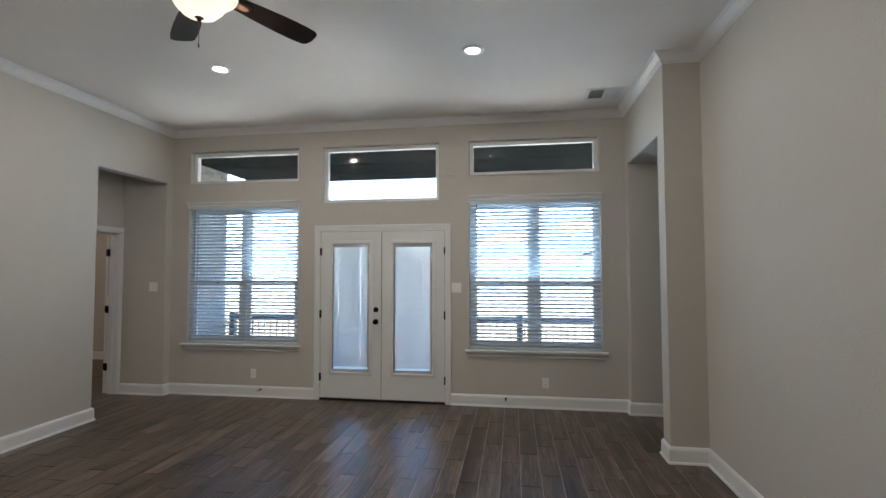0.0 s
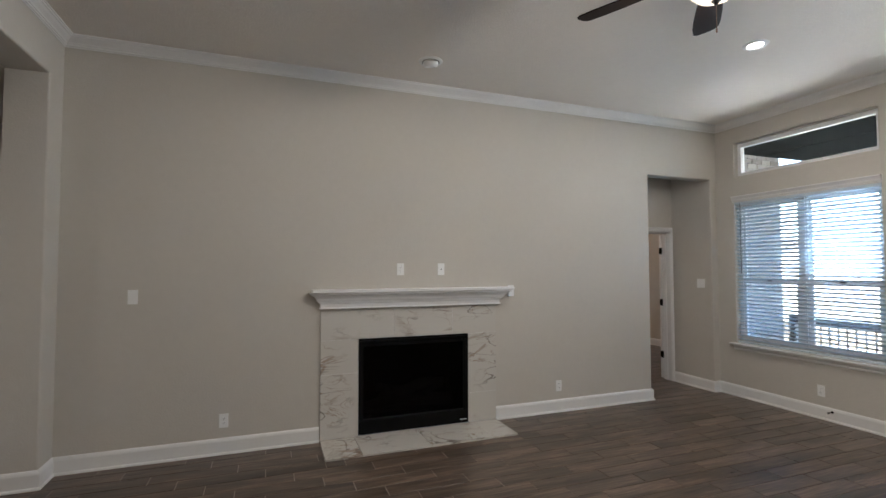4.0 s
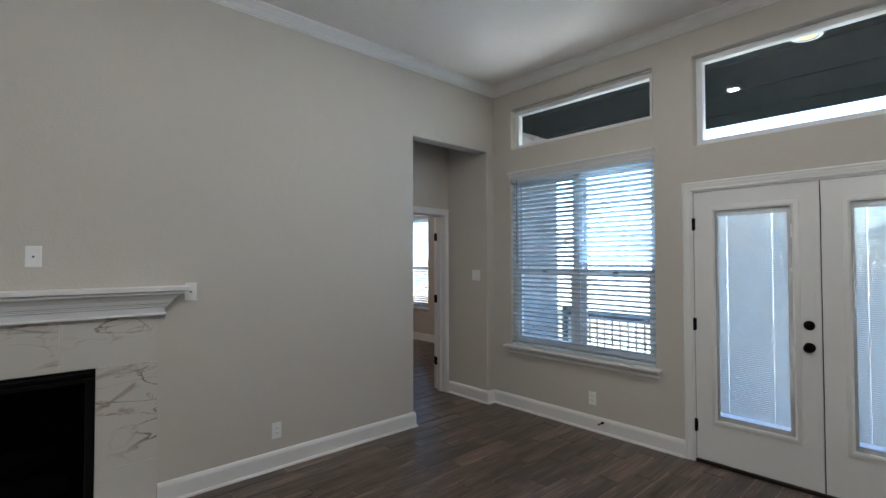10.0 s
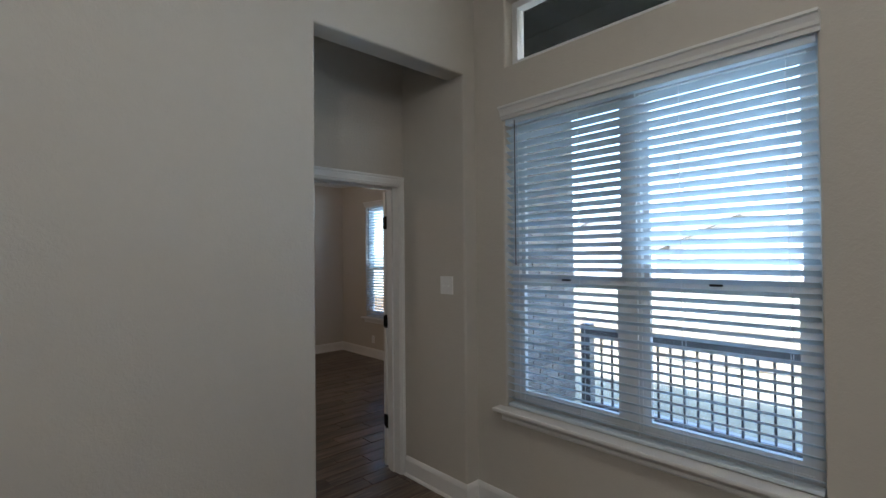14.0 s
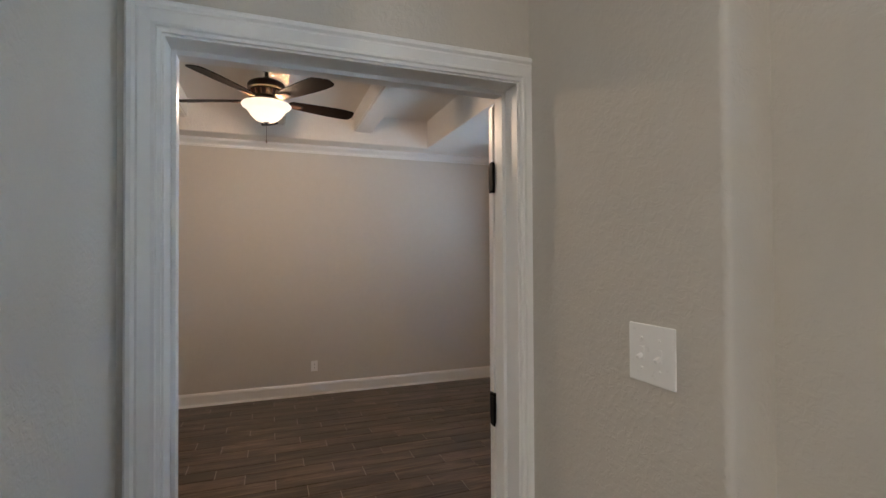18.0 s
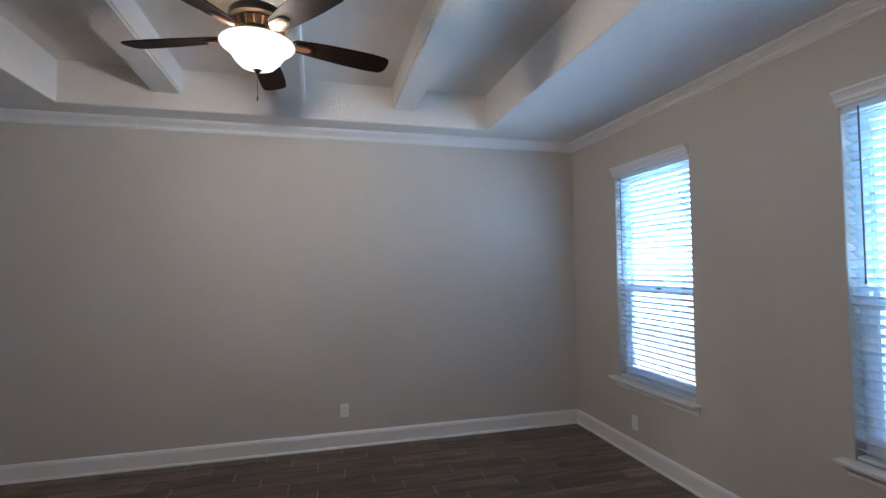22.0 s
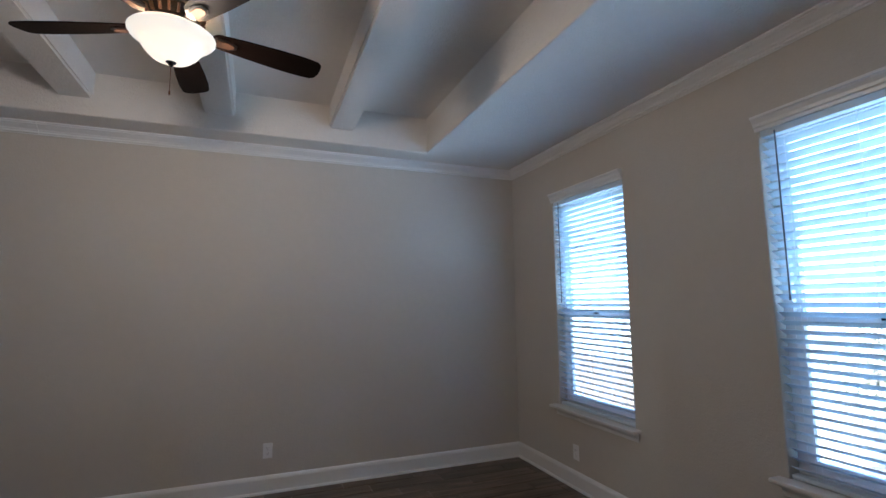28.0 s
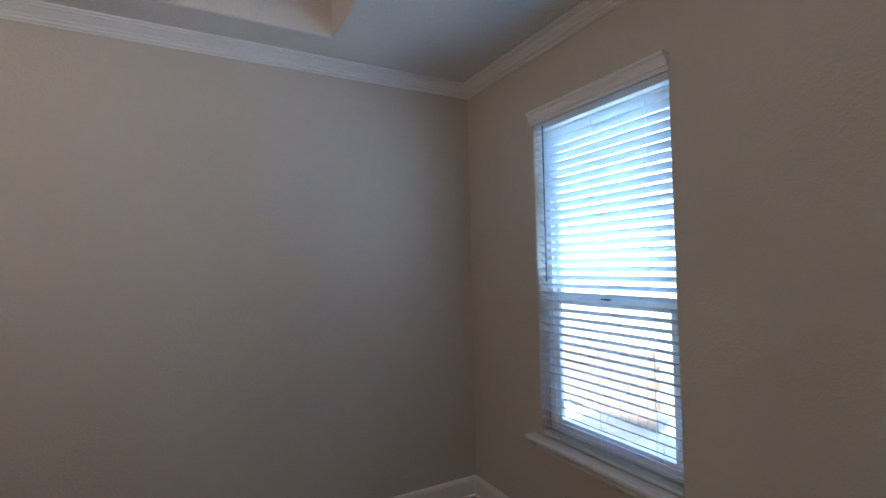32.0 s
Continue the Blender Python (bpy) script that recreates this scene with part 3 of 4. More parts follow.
def casing(name, u0, u1, top, to_world, label):
    """Mitred door casing; u0..u1 is the opening, the profile grows outward and towards the viewer."""
    bm = bmesh.new()
    rings = []
    for (u, v, du, dv) in ((u0, 0.0, -1, 0), (u0, top, -1, 1), (u1, top, 1, 1), (u1, 0.0, 1, 0)):
        rings.append([bm.verts.new(to_world(u + du * o, v + dv * o, d)) for o, d in CASING])
    n = len(CASING)
    for a, b in zip(rings, rings[1:]):
        for i in range(n):
            bm.faces.new((a[i], a[(i + 1) % n], b[(i + 1) % n], b[i]))
    bm.faces.new(rings[0])
    bm.faces.new(rings[-1])
    return structure(name, bm, TRIM, label, "door casing")


casing("trim_casing_patio", DOOR[0] + 0.013, DOOR[1] - 0.013, 2.072, lambda u, v, d: (u, YN - d, v), "white moulded casing round the patio doors")
casing("trim_casing_bedroom", BD[0] + 0.013, BD[1] - 0.013, BD[3] - 0.013, lambda u, v, d: (XH0 + d, u, v), "white moulded casing round the bedroom door")
casing("trim_casing_bedroom_inner", BD[0] + 0.013, BD[1] - 0.013, BD[3] - 0.013, lambda u, v, d: (XH1 - d, u, v), "white moulded casing on the bedroom side")
# jambs
jb = structure("trim_jamb_bedroom", box(XH1, XH0, BD[0], BD[0] + 0.018, 0, BD[3]), TRIM, "white bedroom door jamb with stop", "door jamb")
part("jamb_side", box(XH1, XH0, BD[1] - 0.018, BD[1], 0, BD[3]), TRIM, jb)
part("jamb_head", box(XH1, XH0, BD[0] + 0.018, BD[1] - 0.018, BD[3] - 0.018, BD[3]), TRIM, jb)
for y0, y1 in ((BD[0] + 0.018, BD[0] + 0.030), (BD[1] - 0.030, BD[1] - 0.018)):
    part("door_stop_strip", box(XH1 + 0.038, XH1 + 0.074, y0, y1, 0, BD[3] - 0.018, 0.002), TRIM, jb)
part("door_stop_strip", box(XH1 + 0.038, XH1 + 0.074, BD[0] + 0.030, BD[1] - 0.030, BD[3] - 0.030, BD[3] - 0.018), TRIM, jb)
jp = structure("trim_jamb_patio", box(DOOR[0], DOOR[0] + 0.018, YN, YN + 0.16, 0, DOOR[3]), TRIM, "white patio door jamb", "door jamb")
part("jamb_side", box(DOOR[1] - 0.018, DOOR[1], YN, YN + 0.16, 0, DOOR[3]), TRIM, jp)
part("jamb_head", box(DOOR[0] + 0.018, DOOR[1] - 0.018, YN, YN + 0.16, DOOR[3] - 0.022, DOOR[3]), TRIM, jp)
part("threshold", box(DOOR[0] + 0.018, DOOR[1] - 0.018, YN - 0.012, YN + 0.16, 0.0, 0.022, 0.004), BRONZE, jp, "dark metal threshold")


# ---- windows ----
def window(name, w, h, m, twin, hung, label):
    """Window unit in its opening: x along the wall from 0 to w, y outward, z from 0 to h."""
    ob = empty(name, m, label, "window", kind="structure")
    y0, y1, f = 0.075, 0.135, 0.045
    part("window_frame", slab("y", y0, y1, 0, w, 0, h, [(f, w / 2 - 0.045, f, h - f), (w / 2 + 0.045, w - f, f, h - f)] if twin else [(f, w - f, f, h - f)]), VINYL, ob)
    bays = [(f, w / 2 - 0.045), (w / 2 + 0.045, w - f)] if twin else [(f, w - f)]
    if twin:
        part("mullion", box(w / 2 - 0.03, w / 2 + 0.03, y0 - 0.016, y0, 0.0, h, 0.003), VINYL, ob)
    for a, b in bays:
        if hung:
            mid = h * 0.435
            lo = part("lower_sash", slab("y", y0 + 0.004, y0 + 0.032, a, b, f, mid + 0.02, [(a + 0.038, b - 0.038, f + 0.05, mid - 0.024)]), VINYL, ob)
            part("sash_lock", box((a + b) / 2 - 0.025, (a + b) / 2 + 0.025, y0 - 0.012, y0 + 0.006, mid + 0.006, mid + 0.018, 0.002), BRONZE, lo)
            part("upper_sash", slab("y", y0 + 0.030, y0 + 0.056, a, b, mid - 0.02, h - f, [(a + 0.028, b - 0.028, mid + 0.018, h - f - 0.03)]), VINYL, ob)
            p1 = part("pane", box(a + 0.038, b - 0.038, y0 + 0.016, y0 + 0.020, f + 0.05, mid - 0.024), GLASS, ob)
            p2 = part("pane", box(a + 0.028, b - 0.028, y0 + 0.042, y0 + 0.046, mid + 0.018, h - f - 0.03), GLASS, ob)
            p1.visible_shadow = p2.visible_shadow = False
        else:
            part("glazing_bead", slab("y", y0 - 0.006, y0, a - 0.012, b + 0.012, f - 0.012, h - f + 0.012, [(a, b, f, h - f)]), VINYL, ob)
            p = part("pane", box(a, b, y0 + 0.028, y0 + 0.032, f, h - f), GLASS, ob)
            p.visible_shadow = False
    return ob


def stool(w, m, parent):
    """Inside sill board with horns, and the moulded apron below it."""
    part("window_sill", box(-0.055, w + 0.055, -0.075, 0.075, -0.022, 0.0, 0.006), TRIM, parent, m=m)
    prof = [(0, -0.022), (0.020, -0.022), (0.018, -0.045), (0.011, -0.060), (0.013, -0.074), (0.009, -0.084), (0, -0.086)]
    bm = bmesh.new()
    rings = [[bm.verts.new((x, -o, u)) for o, u in prof] for x in (-0.03, w + 0.03)]
    n = len(prof)
    for i in range(n):
        bm.faces.new((rings[0][i], rings[0][(i + 1) % n], rings[1][(i + 1) % n], rings[1][i]))
    for r in rings:
        bm.faces.new(r)
    part("apron", bm, TRIM, parent, m=m)


SLATS = {}


def slat_mesh(w):
    key = round(w, 3)
    if key not in SLATS:
        bm = bmesh.new()
        n, d, th = 5, 0.050, 0.0028
        rows = []
        for i in range(n + 1):
            s = i / n - 0.5
            rows.append((s * d, 0.0022 * (1 - 4 * s * s)))
        top = [[bm.verts.new((x, y, z + th / 2)) for y, z in rows] for x in (0, w)]
        bot = [[bm.verts.new((x, y, z - th / 2)) for y, z in rows] for x in (0, w)]
        for i in range(n):
            bm.faces.new((top[0][i], top[1][i], top[1][i + 1], top[0][i + 1]))
            bm.faces.new((bot[0][i], bot[0][i + 1], bot[1][i + 1], bot[1][i]))
            for k in (0, 1):
                bm.faces.new((top[k][i], top[k][i + 1], bot[k][i + 1], bot[k][i]))
        for i in (0, n):
            bm.faces.new((top[0][i], bot[0][i], bot[1][i], top[1][i]))
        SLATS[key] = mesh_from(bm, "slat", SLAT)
    return SLATS[key]


def blind(w, h, m, cords, wand, label, tilt=-27):
    """Two-inch slat blind hung inside the opening, with a moulded valance that covers its head."""
    ob = empty("window_blind", m, label, "window blind", "slat blinds")
    vp = [(0.0, h - 0.012), (0.012, h - 0.012), (0.014, h + 0.004), (0.022, h + 0.010), (0.024, h + 0.026), (0.034, h + 0.046), (0.044, h + 0.052), (0.044, h + 0.064), (0.0, h + 0.064)]
    bm = sweep([(-0.012, 0.0), (w + 0.012, 0.0)], vp, -1)
    part("valance", bm, TRIM, ob, "white moulded valance")
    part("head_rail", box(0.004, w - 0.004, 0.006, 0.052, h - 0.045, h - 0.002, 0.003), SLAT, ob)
    pitch, z, top = 0.0435, 0.05, h - 0.055
    me = slat_mesh(w - 0.016)
    while z < top:
        part("slat", me, None, ob, m=pose(0.008, 0.030, z, tilt + random.uniform(-0.7, 0.7), 0, 0))
        z += pitch
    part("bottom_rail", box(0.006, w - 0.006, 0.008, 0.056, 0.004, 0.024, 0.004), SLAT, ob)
    for c in cords:
        lad = bmesh.new()
        for y in (0.008, 0.052):
            box(c - 0.001, c + 0.001, y - 0.0008, y + 0.0008, 0.02, h - 0.04, 0, lad)
        part("ladder_cord", lad, CORD, ob)
    if wand is not None:
        wd = lathe([(0.0045, 0), (0.0055, 0.01), (0.0038, 0.03), (0.0038, wand)], 8)
        part("tilt_wand", wd, WAND, ob, "clear plastic tilt wand", m=pose(0.085, -0.004, h - 0.03 - wand))
    return ob


for i, (o, twin, hung) in enumerate(((WIN_L, True, True), (WIN_R, True, True), (TR_L, False, False), (TR_C, False, False), (TR_R, False, False))):
    lab = "white vinyl twin single-hung window behind slat blinds" if hung else "fixed white vinyl transom window under the ceiling"
    ob = window("window_%d" % (i + 1), o[1] - o[0], o[3] - o[2], pose(o[0], YN, o[2]), twin, hung, lab)
    if hung:
        stool(o[1] - o[0], pose(0, 0, 0), ob)
        w = o[1] - o[0]
        blind(w, o[3] - o[2], pose(o[0], YN, o[2]), (0.10, 0.50, w - 0.50, w - 0.10), 0.86, "white faux-wood slat blind, half open, on a twin window")
for i, o in enumerate((BW1, BW2)):
    w, h = o[1] - o[0], o[3] - o[2]
    ob = window("window_%d" % (i + 6), w, h, pose(o[0], YB, o[2]), False, True, "white vinyl single-hung bedroom window behind a slat blind")
    stool(w, pose(0, 0, 0), ob)
    blind(w, h, pose(o[0], YB, o[2]), (0.12, w / 2, w - 0.12), 0.86, "white faux-wood slat blind, half open, on a bedroom window", -28)
w, h = BWW[1] - BWW[0], BWW[3] - BWW[2]
mw = pose(XB, BWW[0], BWW[2], 0, 0, 90)
ob = window("window_8", w, h, mw, False, False, "small high bedroom window with a blind")
stool(w, pose(0, 0, 0), ob)
blind(w, h, mw, (0.15, w - 0.15), None, "small white slat blind on a high window")


# ---- patio doors ----
def hinge(parent, m, name="hinge"):
    hg = part(name, lathe([(0.008, -0.048), (0.009, -0.046), (0.009, 0.046), (0.008, 0.048)], 12), BLACK, parent, "black butt hinge", m=m)
    part("hinge_leaf", box(-0.002, 0.016, 0.004, 0.0075, -0.045, 0.045, 0.001), BLACK, hg)
    part("hinge_leaf", box(-0.014, -0.004, 0.004, 0.0075, -0.045, 0.045, 0.001), BLACK, hg)
    return hg


def mini_blind(w, h, rise):
    """Closed mini blind sealed between the panes."""
    bm = bmesh.new()
    n, pitch = int(h / 0.0135), 0.0135
    for i in range(n):
        z = 0.012 + i * pitch
        for a, b in ((0.004, 0.0613), (0.0647, w - 0.0947), (w - 0.0913, w - 0.004)):
            vs = [bm.verts.new(c) for c in ((a, -0.0034, z - rise), (b, -0.0034, z - rise), (b, -0.0012, z + 0.001), (a, -0.0012, z + 0.001),
                                            (b, 0.0034, z + rise), (a, 0.0034, z + rise))]
            bm.faces.new((vs[0], vs[1], vs[2], vs[3]))
            bm.faces.new((vs[3], vs[2], vs[4], vs[5]))
    bmesh.ops.solidify(bm, geom=bm.faces[:], thickness=0.0004)
    return bm


def patio_leaf(name, x0, x1, hinge_left, tilt_gap, rise, label):
    ob = empty(name, pose(x0, YN + 0.004, 0.026), label, "door", "patio door leaves", "structure")
    w, h = x1 - x0, 2.035
    lx0, lx1, lz0, lz1 = 0.146, w - 0.146, 0.315, 1.888
    part("slab", slab("y", 0, 0.044, 0, w, 0, h, [(lx0, lx1, lz0, lz1)]), DOORW, ob)
    fr = [(0, 0), (-0.004, -0.012), (0.010, -0.016), (0.022, -0.010), (0.034, -0.006), (0.036, 0)]
    bm = bmesh.new()
    rings = []
    for u, v, du, dv in ((lx0, lz0, -1, -1), (lx1, lz0, 1, -1), (lx1, lz1, 1, 1), (lx0, lz1, -1, 1)):
        rings.append([bm.verts.new((u + du * o, d, v + dv * o)) for o, d in fr])
    n = len(fr)
    for k in range(4):
        a, b = rings[k], rings[(k + 1) % 4]
        for i in range(n - 1):
            bm.faces.new((a[i], a[i + 1], b[i + 1], b[i]))
    part("lite_frame", bm, DOORW, ob, smooth=True)
    for y in (0.008, 0.036):
        p = part("pane", box(lx0, lx1, y - 0.0015, y + 0.0015, lz0, lz1), GLASS, ob)
        p.visible_shadow = False
    part("spacer", slab("y", 0.011, 0.033, lx0, lx1, lz0, lz1, [(lx0 + 0.018, lx1 - 0.034, lz0 + 0.036, lz1 - 0.045)]), ALU, ob, "grey spacer frame round the sealed blind")
    mb = part("mini_blind", mini_blind(lx1 - lx0 - 0.044, lz1 - lz0 - 0.085, rise), MINISLAT, ob, "closed white mini blind between the panes", m=pose(lx0 + 0.014, 0.022, lz0 + tilt_gap))
    for c in (0.075, lx1 - lx0 - 0.125):
        part("blind_cord", box(lx0 + c + 0.001, lx0 + c + 0.003, 0.0140, 0.0152, lz0 + 0.02, lz1 - 0.05), CORD, ob)
    part("blind_slider", box(lx1 - 0.012, lx1 + 0.004, -0.010, 0.002, lz1 - 0.22, lz1 - 0.13, 0.003), PLASTIC, ob, "white plastic blind slider")
    hx = -0.004 if hinge_left else w + 0.004
    for z in (0.25, 1.02, 1.79):
        hinge(ob, pose(hx, -0.006, z))
    part("door_sweep", box(0.0, w, 0.002, 0.042, -0.012, 0.0), BLACK, ob, "black rubber sweep")
    return ob, w


left, lw = patio_leaf("door_1", -1.860, -1.086, True, 0.056, 0.0069, "white patio door with a full glass lite and closed blind")
right, rw = patio_leaf("door_2", -1.080, -0.305, False, 0.056, 0.0066, "white patio door with a full glass lite and mini blind")
part("astragal", box(lw - 0.030, lw - 0.001, -0.006, 0.0, 0, 2.035, 0.002), DOORW, left)
for x0, x1, leaf in ((-0.006, 0.0, left), (lw, lw + 0.006, left), (rw, rw + 0.006, right)):
    part("weatherstrip", box(x0, x1, 0.006, 0.040, 0, 2.035), BLACK, leaf, "black rubber weatherstrip")
for wid, leaf in ((lw, left), (rw, right)):
    part("weatherstrip", box(0, wid, 0.006, 0.040, 2.035, 2.037), BLACK, leaf, "black rubber weatherstrip")
part("door_knob", lathe([(0, 0.062), (0.018, 0.060), (0.027, 0.050), (0.029, 0.040), (0.024, 0.028), (0.012, 0.020), (0.010, 0.010), (0.031, 0.008), (0.033, 0.0)], 24), BLACK, left,
          "round black door knob", True, m=pose(lw - 0.066, 0, 0.932, 90, 0, 0))
db = part("deadbolt", lathe([(0, 0.018), (0.022, 0.016), (0.030, 0.010), (0.032, 0.0)], 24), BLACK, left, "black deadbolt thumb turn", True, m=pose(lw - 0.066, 0, 1.078, 90, 0, 0))
part("thumb_turn", box(-0.006, 0.006, -0.017, 0.017, 0.014, 0.030, 0.003), BLACK, db)

# ---- bedroom door, folded back against the bedroom wall ----
bdoor = empty("door_3", pose(XH1 - 0.026, BD[1] - 0.012, 0.010, 0, 0, 172), "white panel bedroom door swung fully open", "door", kind="structure")
WD, HD = 0.880, 2.045
part("slab", slab("x", 0.004, 0.039, -WD, 0, 0, HD, [(-WD + 0.11, -0.11, 0.24, 0.92), (-WD + 0.11, -0.11, 1.06, HD - 0.13)]), DOORW, bdoor)
for z0, z1 in ((0.24, 0.92), (1.06, HD - 0.13)):
    pn = box(0.012, 0.031, -WD + 0.11, -0.11, z0, z1)
    part("panel", pn, DOORW, bdoor)
for s, d in ((1, 0.039), (-1, 0.004)):
    part("door_knob", lathe([(0, 0.062), (0.018, 0.060), (0.027, 0.050), (0.029, 0.040), (0.024, 0.028), (0.012, 0.020), (0.010, 0.010), (0.031, 0.008), (0.033, 0.0)], 20), BLACK, bdoor,
         "round black door knob", True, m=pose(d, -WD + 0.065, 0.93, 0, 90 * s, 0))


def round_leaf(x0, x1, y0, y1, h, out):
    """Hinge leaf with rounded corners on its free side; out is 1 or -1 for the free side's direction."""
    rr, pts = 0.014, []
    a, b = (x0, x1) if out > 0 else (x1, x0)
    pts = [(a, -h / 2)] + [(b - out * rr + out * rr * math.sin(t), -h / 2 + rr - rr * math.cos(t)) for t in (0, 0.4, 0.8, 1.2, 1.57)]
    pts += [(b - out * rr + out * rr * math.cos(t), h / 2 - rr + rr * math.sin(t)) for t in (0, 0.4, 0.8, 1.2, 1.57)] + [(a, h / 2)]
    bm = prism(pts, y0, y1)
    bmesh.ops.transform(bm, matrix=Matrix(((1, 0, 0, 0), (0, 0, 1, 0), (0, 1, 0, 0), (0, 0, 0, 1))), verts=bm.verts[:])
    return bm


for z in (0.343, 1.083, 1.820):
    hg = part("hinge", lathe([(0.0075, -0.048), (0.0085, -0.046), (0.0085, 0.046), (0.0075, 0.048)], 12), BLACK, bdoor, "black butt hinge", m=pose(-0.006, 0.004, z - 0.01))
    part("hinge_leaf", round_leaf(0.004, 0.043, -0.0045, -0.0015, 0.092, 1), BLACK, hg)
    part("hinge_leaf", box(-0.036, -0.004, 0.006, 0.012, -0.045, 0.045, 0.001), BLACK, hg)


# ---- fireplace ----
FX = XW + 0.022
fp = empty("fireplace", pose(0, 0, 0), "gas fireplace with white marble-look tile surround and flush hearth", "fireplace")
BY0, BY1, BZ0, BZ1 = 0.912, 2.027, 0.022, 0.913
g = 0.0015
tiles = [(FY0, 1.255, BZ1, FZ), (1.255, 1.86, BZ1, FZ), (1.86, FY1, BZ1, FZ)]
tiles += [(FY0, BY0, 0.60, BZ1), (FY0, BY0, 0.016, 0.60), (BY1, FY1, 0.31, BZ1), (BY1, FY1, 0.016, 0.31)]
for y0, y1, z0, z1 in tiles:
    part("tile", box(XW + 0.001, FX, y0 + g, y1 - g, z0 + g, z1 - g, 0.0015), MARBLE, fp)
for y0, y1 in ((FY0, 0.87), (0.87, 1.48), (1.48, 2.09), (2.09, FY1)):
    part("tile", box(FX + 0.001, -3.44, y0 + g, y1 - g, -0.004, 0.014, 0.0015), MARBLE, fp, "flush marble hearth tile")
part("tile_edge", slab("x", XW + 0.0005, XW + 0.018, FY0 + 0.004, FY1 - 0.004, 0.014, FZ - 0.004, [(BY0, BY1, BZ0, BZ1)]), TRIM, fp)
fb = part("firebox", slab("x", XW - 0.02, FX + 0.006, BY0, BY1, BZ0, BZ1, [(BY0 + 0.045, BY1 - 0.045, BZ0 + 0.135, BZ1 - 0.075)]), FIREBLACK, fp, "matt black metal firebox front")
part("louvre", box(FX + 0.004, FX + 0.014, BY0 + 0.012, BY1 - 0.012, BZ1 - 0.068, BZ1 - 0.052, 0.002), FIREBLACK, fb)
part("louvre", box(FX + 0.004, FX + 0.014, BY0 + 0.012, BY1 - 0.012, BZ0 + 0.118, BZ0 + 0.130, 0.002), FIREBLACK, fb)
part("hood_lip", box(FX + 0.002, FX + 0.030, BY0 + 0.02, BY1 - 0.02, BZ1 - 0.030, BZ1 - 0.016, 0.003), FIREBLACK, fb)
part("maker_plate", box(FX + 0.0062, FX + 0.0074, BY1 - 0.088, BY1 - 0.020, BZ0 + 0.030, BZ0 + 0.037), PLASTIC, fb, "small pale maker's plate")
liner = bmesh.new()
for b in ((XW - 0.50, XW - 0.48, BY0, BY1, 0.02, 0.92), (XW - 0.48, XW - 0.02, BY0, BY0 + 0.02, 0.02, 0.92), (XW - 0.48, XW - 0.02, BY1 - 0.02, BY1, 0.02, 0.92),
          (XW - 0.48, XW - 0.02, BY0, BY1, 0.02, 0.04), (XW - 0.48, XW - 0.02, BY0, BY1, 0.90, 0.92)):
    box(*b, 0, liner)
part("firebox_liner", liner, FIREBLACK, fp)
part("glass_front", box(XW - 0.012, XW - 0.008, BY0 + 0.045, BY1 - 0.045, BZ0 + 0.135, BZ1 - 0.075), DARKGLASS, fp, "dark tempered glass")
part("grate", box(XW - 0.40, XW - 0.12, BY0 + 0.16, BY1 - 0.16, 0.10, 0.16, 0.01), FIREBLACK, fp)
for i, (y, z, L_, r, rz, ry) in enumerate(((1.22, 0.23, 0.42, 0.055, 12, 4), (1.69, 0.23, 0.46, 0.06, -10, -3), (1.46, 0.34, 0.60, 0.05, 5, 12), (1.30, 0.33, 0.34, 0.042, -28, -18), (1.74, 0.34, 0.30, 0.04, 30, 20))):
    lg = lathe([(0, -L_ / 2), (r * 0.8, -L_ / 2), (r, -L_ / 4), (r * 0.9, 0), (r * 1.05, L_ / 4), (r * 0.75, L_ / 2), (0, L_ / 2)], 10)
    for v in lg.verts:
        v.co += noise.noise_vector(v.co * 9 + Vector((i, 0, 0))) * 0.012
    part("ceramic_log", lg, LOG, fp, "charred ceramic log", True, m=pose(XW - 0.24 + 0.03 * (i % 2), y, z, 90 + ry, 0, rz))

mp = [(0, 1.205), (0.040, 1.205), (0.040, 1.214), (0.030, 1.217), (0.030, 1.252), (0.036, 1.256), (0.044, 1.257), (0.044, 1.265), (0.052, 1.268), (0.052, 1.274), (0.060, 1.278),
      (0.070, 1.302), (0.092, 1.326), (0.116, 1.336), (0.120, 1.341), (0.120, 1.350), (0.130, 1.352), (0.134, 1.356), (0, 1.356)]
mantel = empty("mantel_shelf", pose(0, 0, 0), "white painted crown-moulded mantel shelf above the fireplace", "mantel")
part("moulding", sweep([(XW, 0.585), (XW + 0.022, 0.585), (XW + 0.022, 2.345), (XW, 2.345)], mp, -1), TRIM, mantel)
part("shelf_board", box(XW, -3.755, 0.475, 2.495, 1.356, 1.384, 0.004), TRIM, mantel)


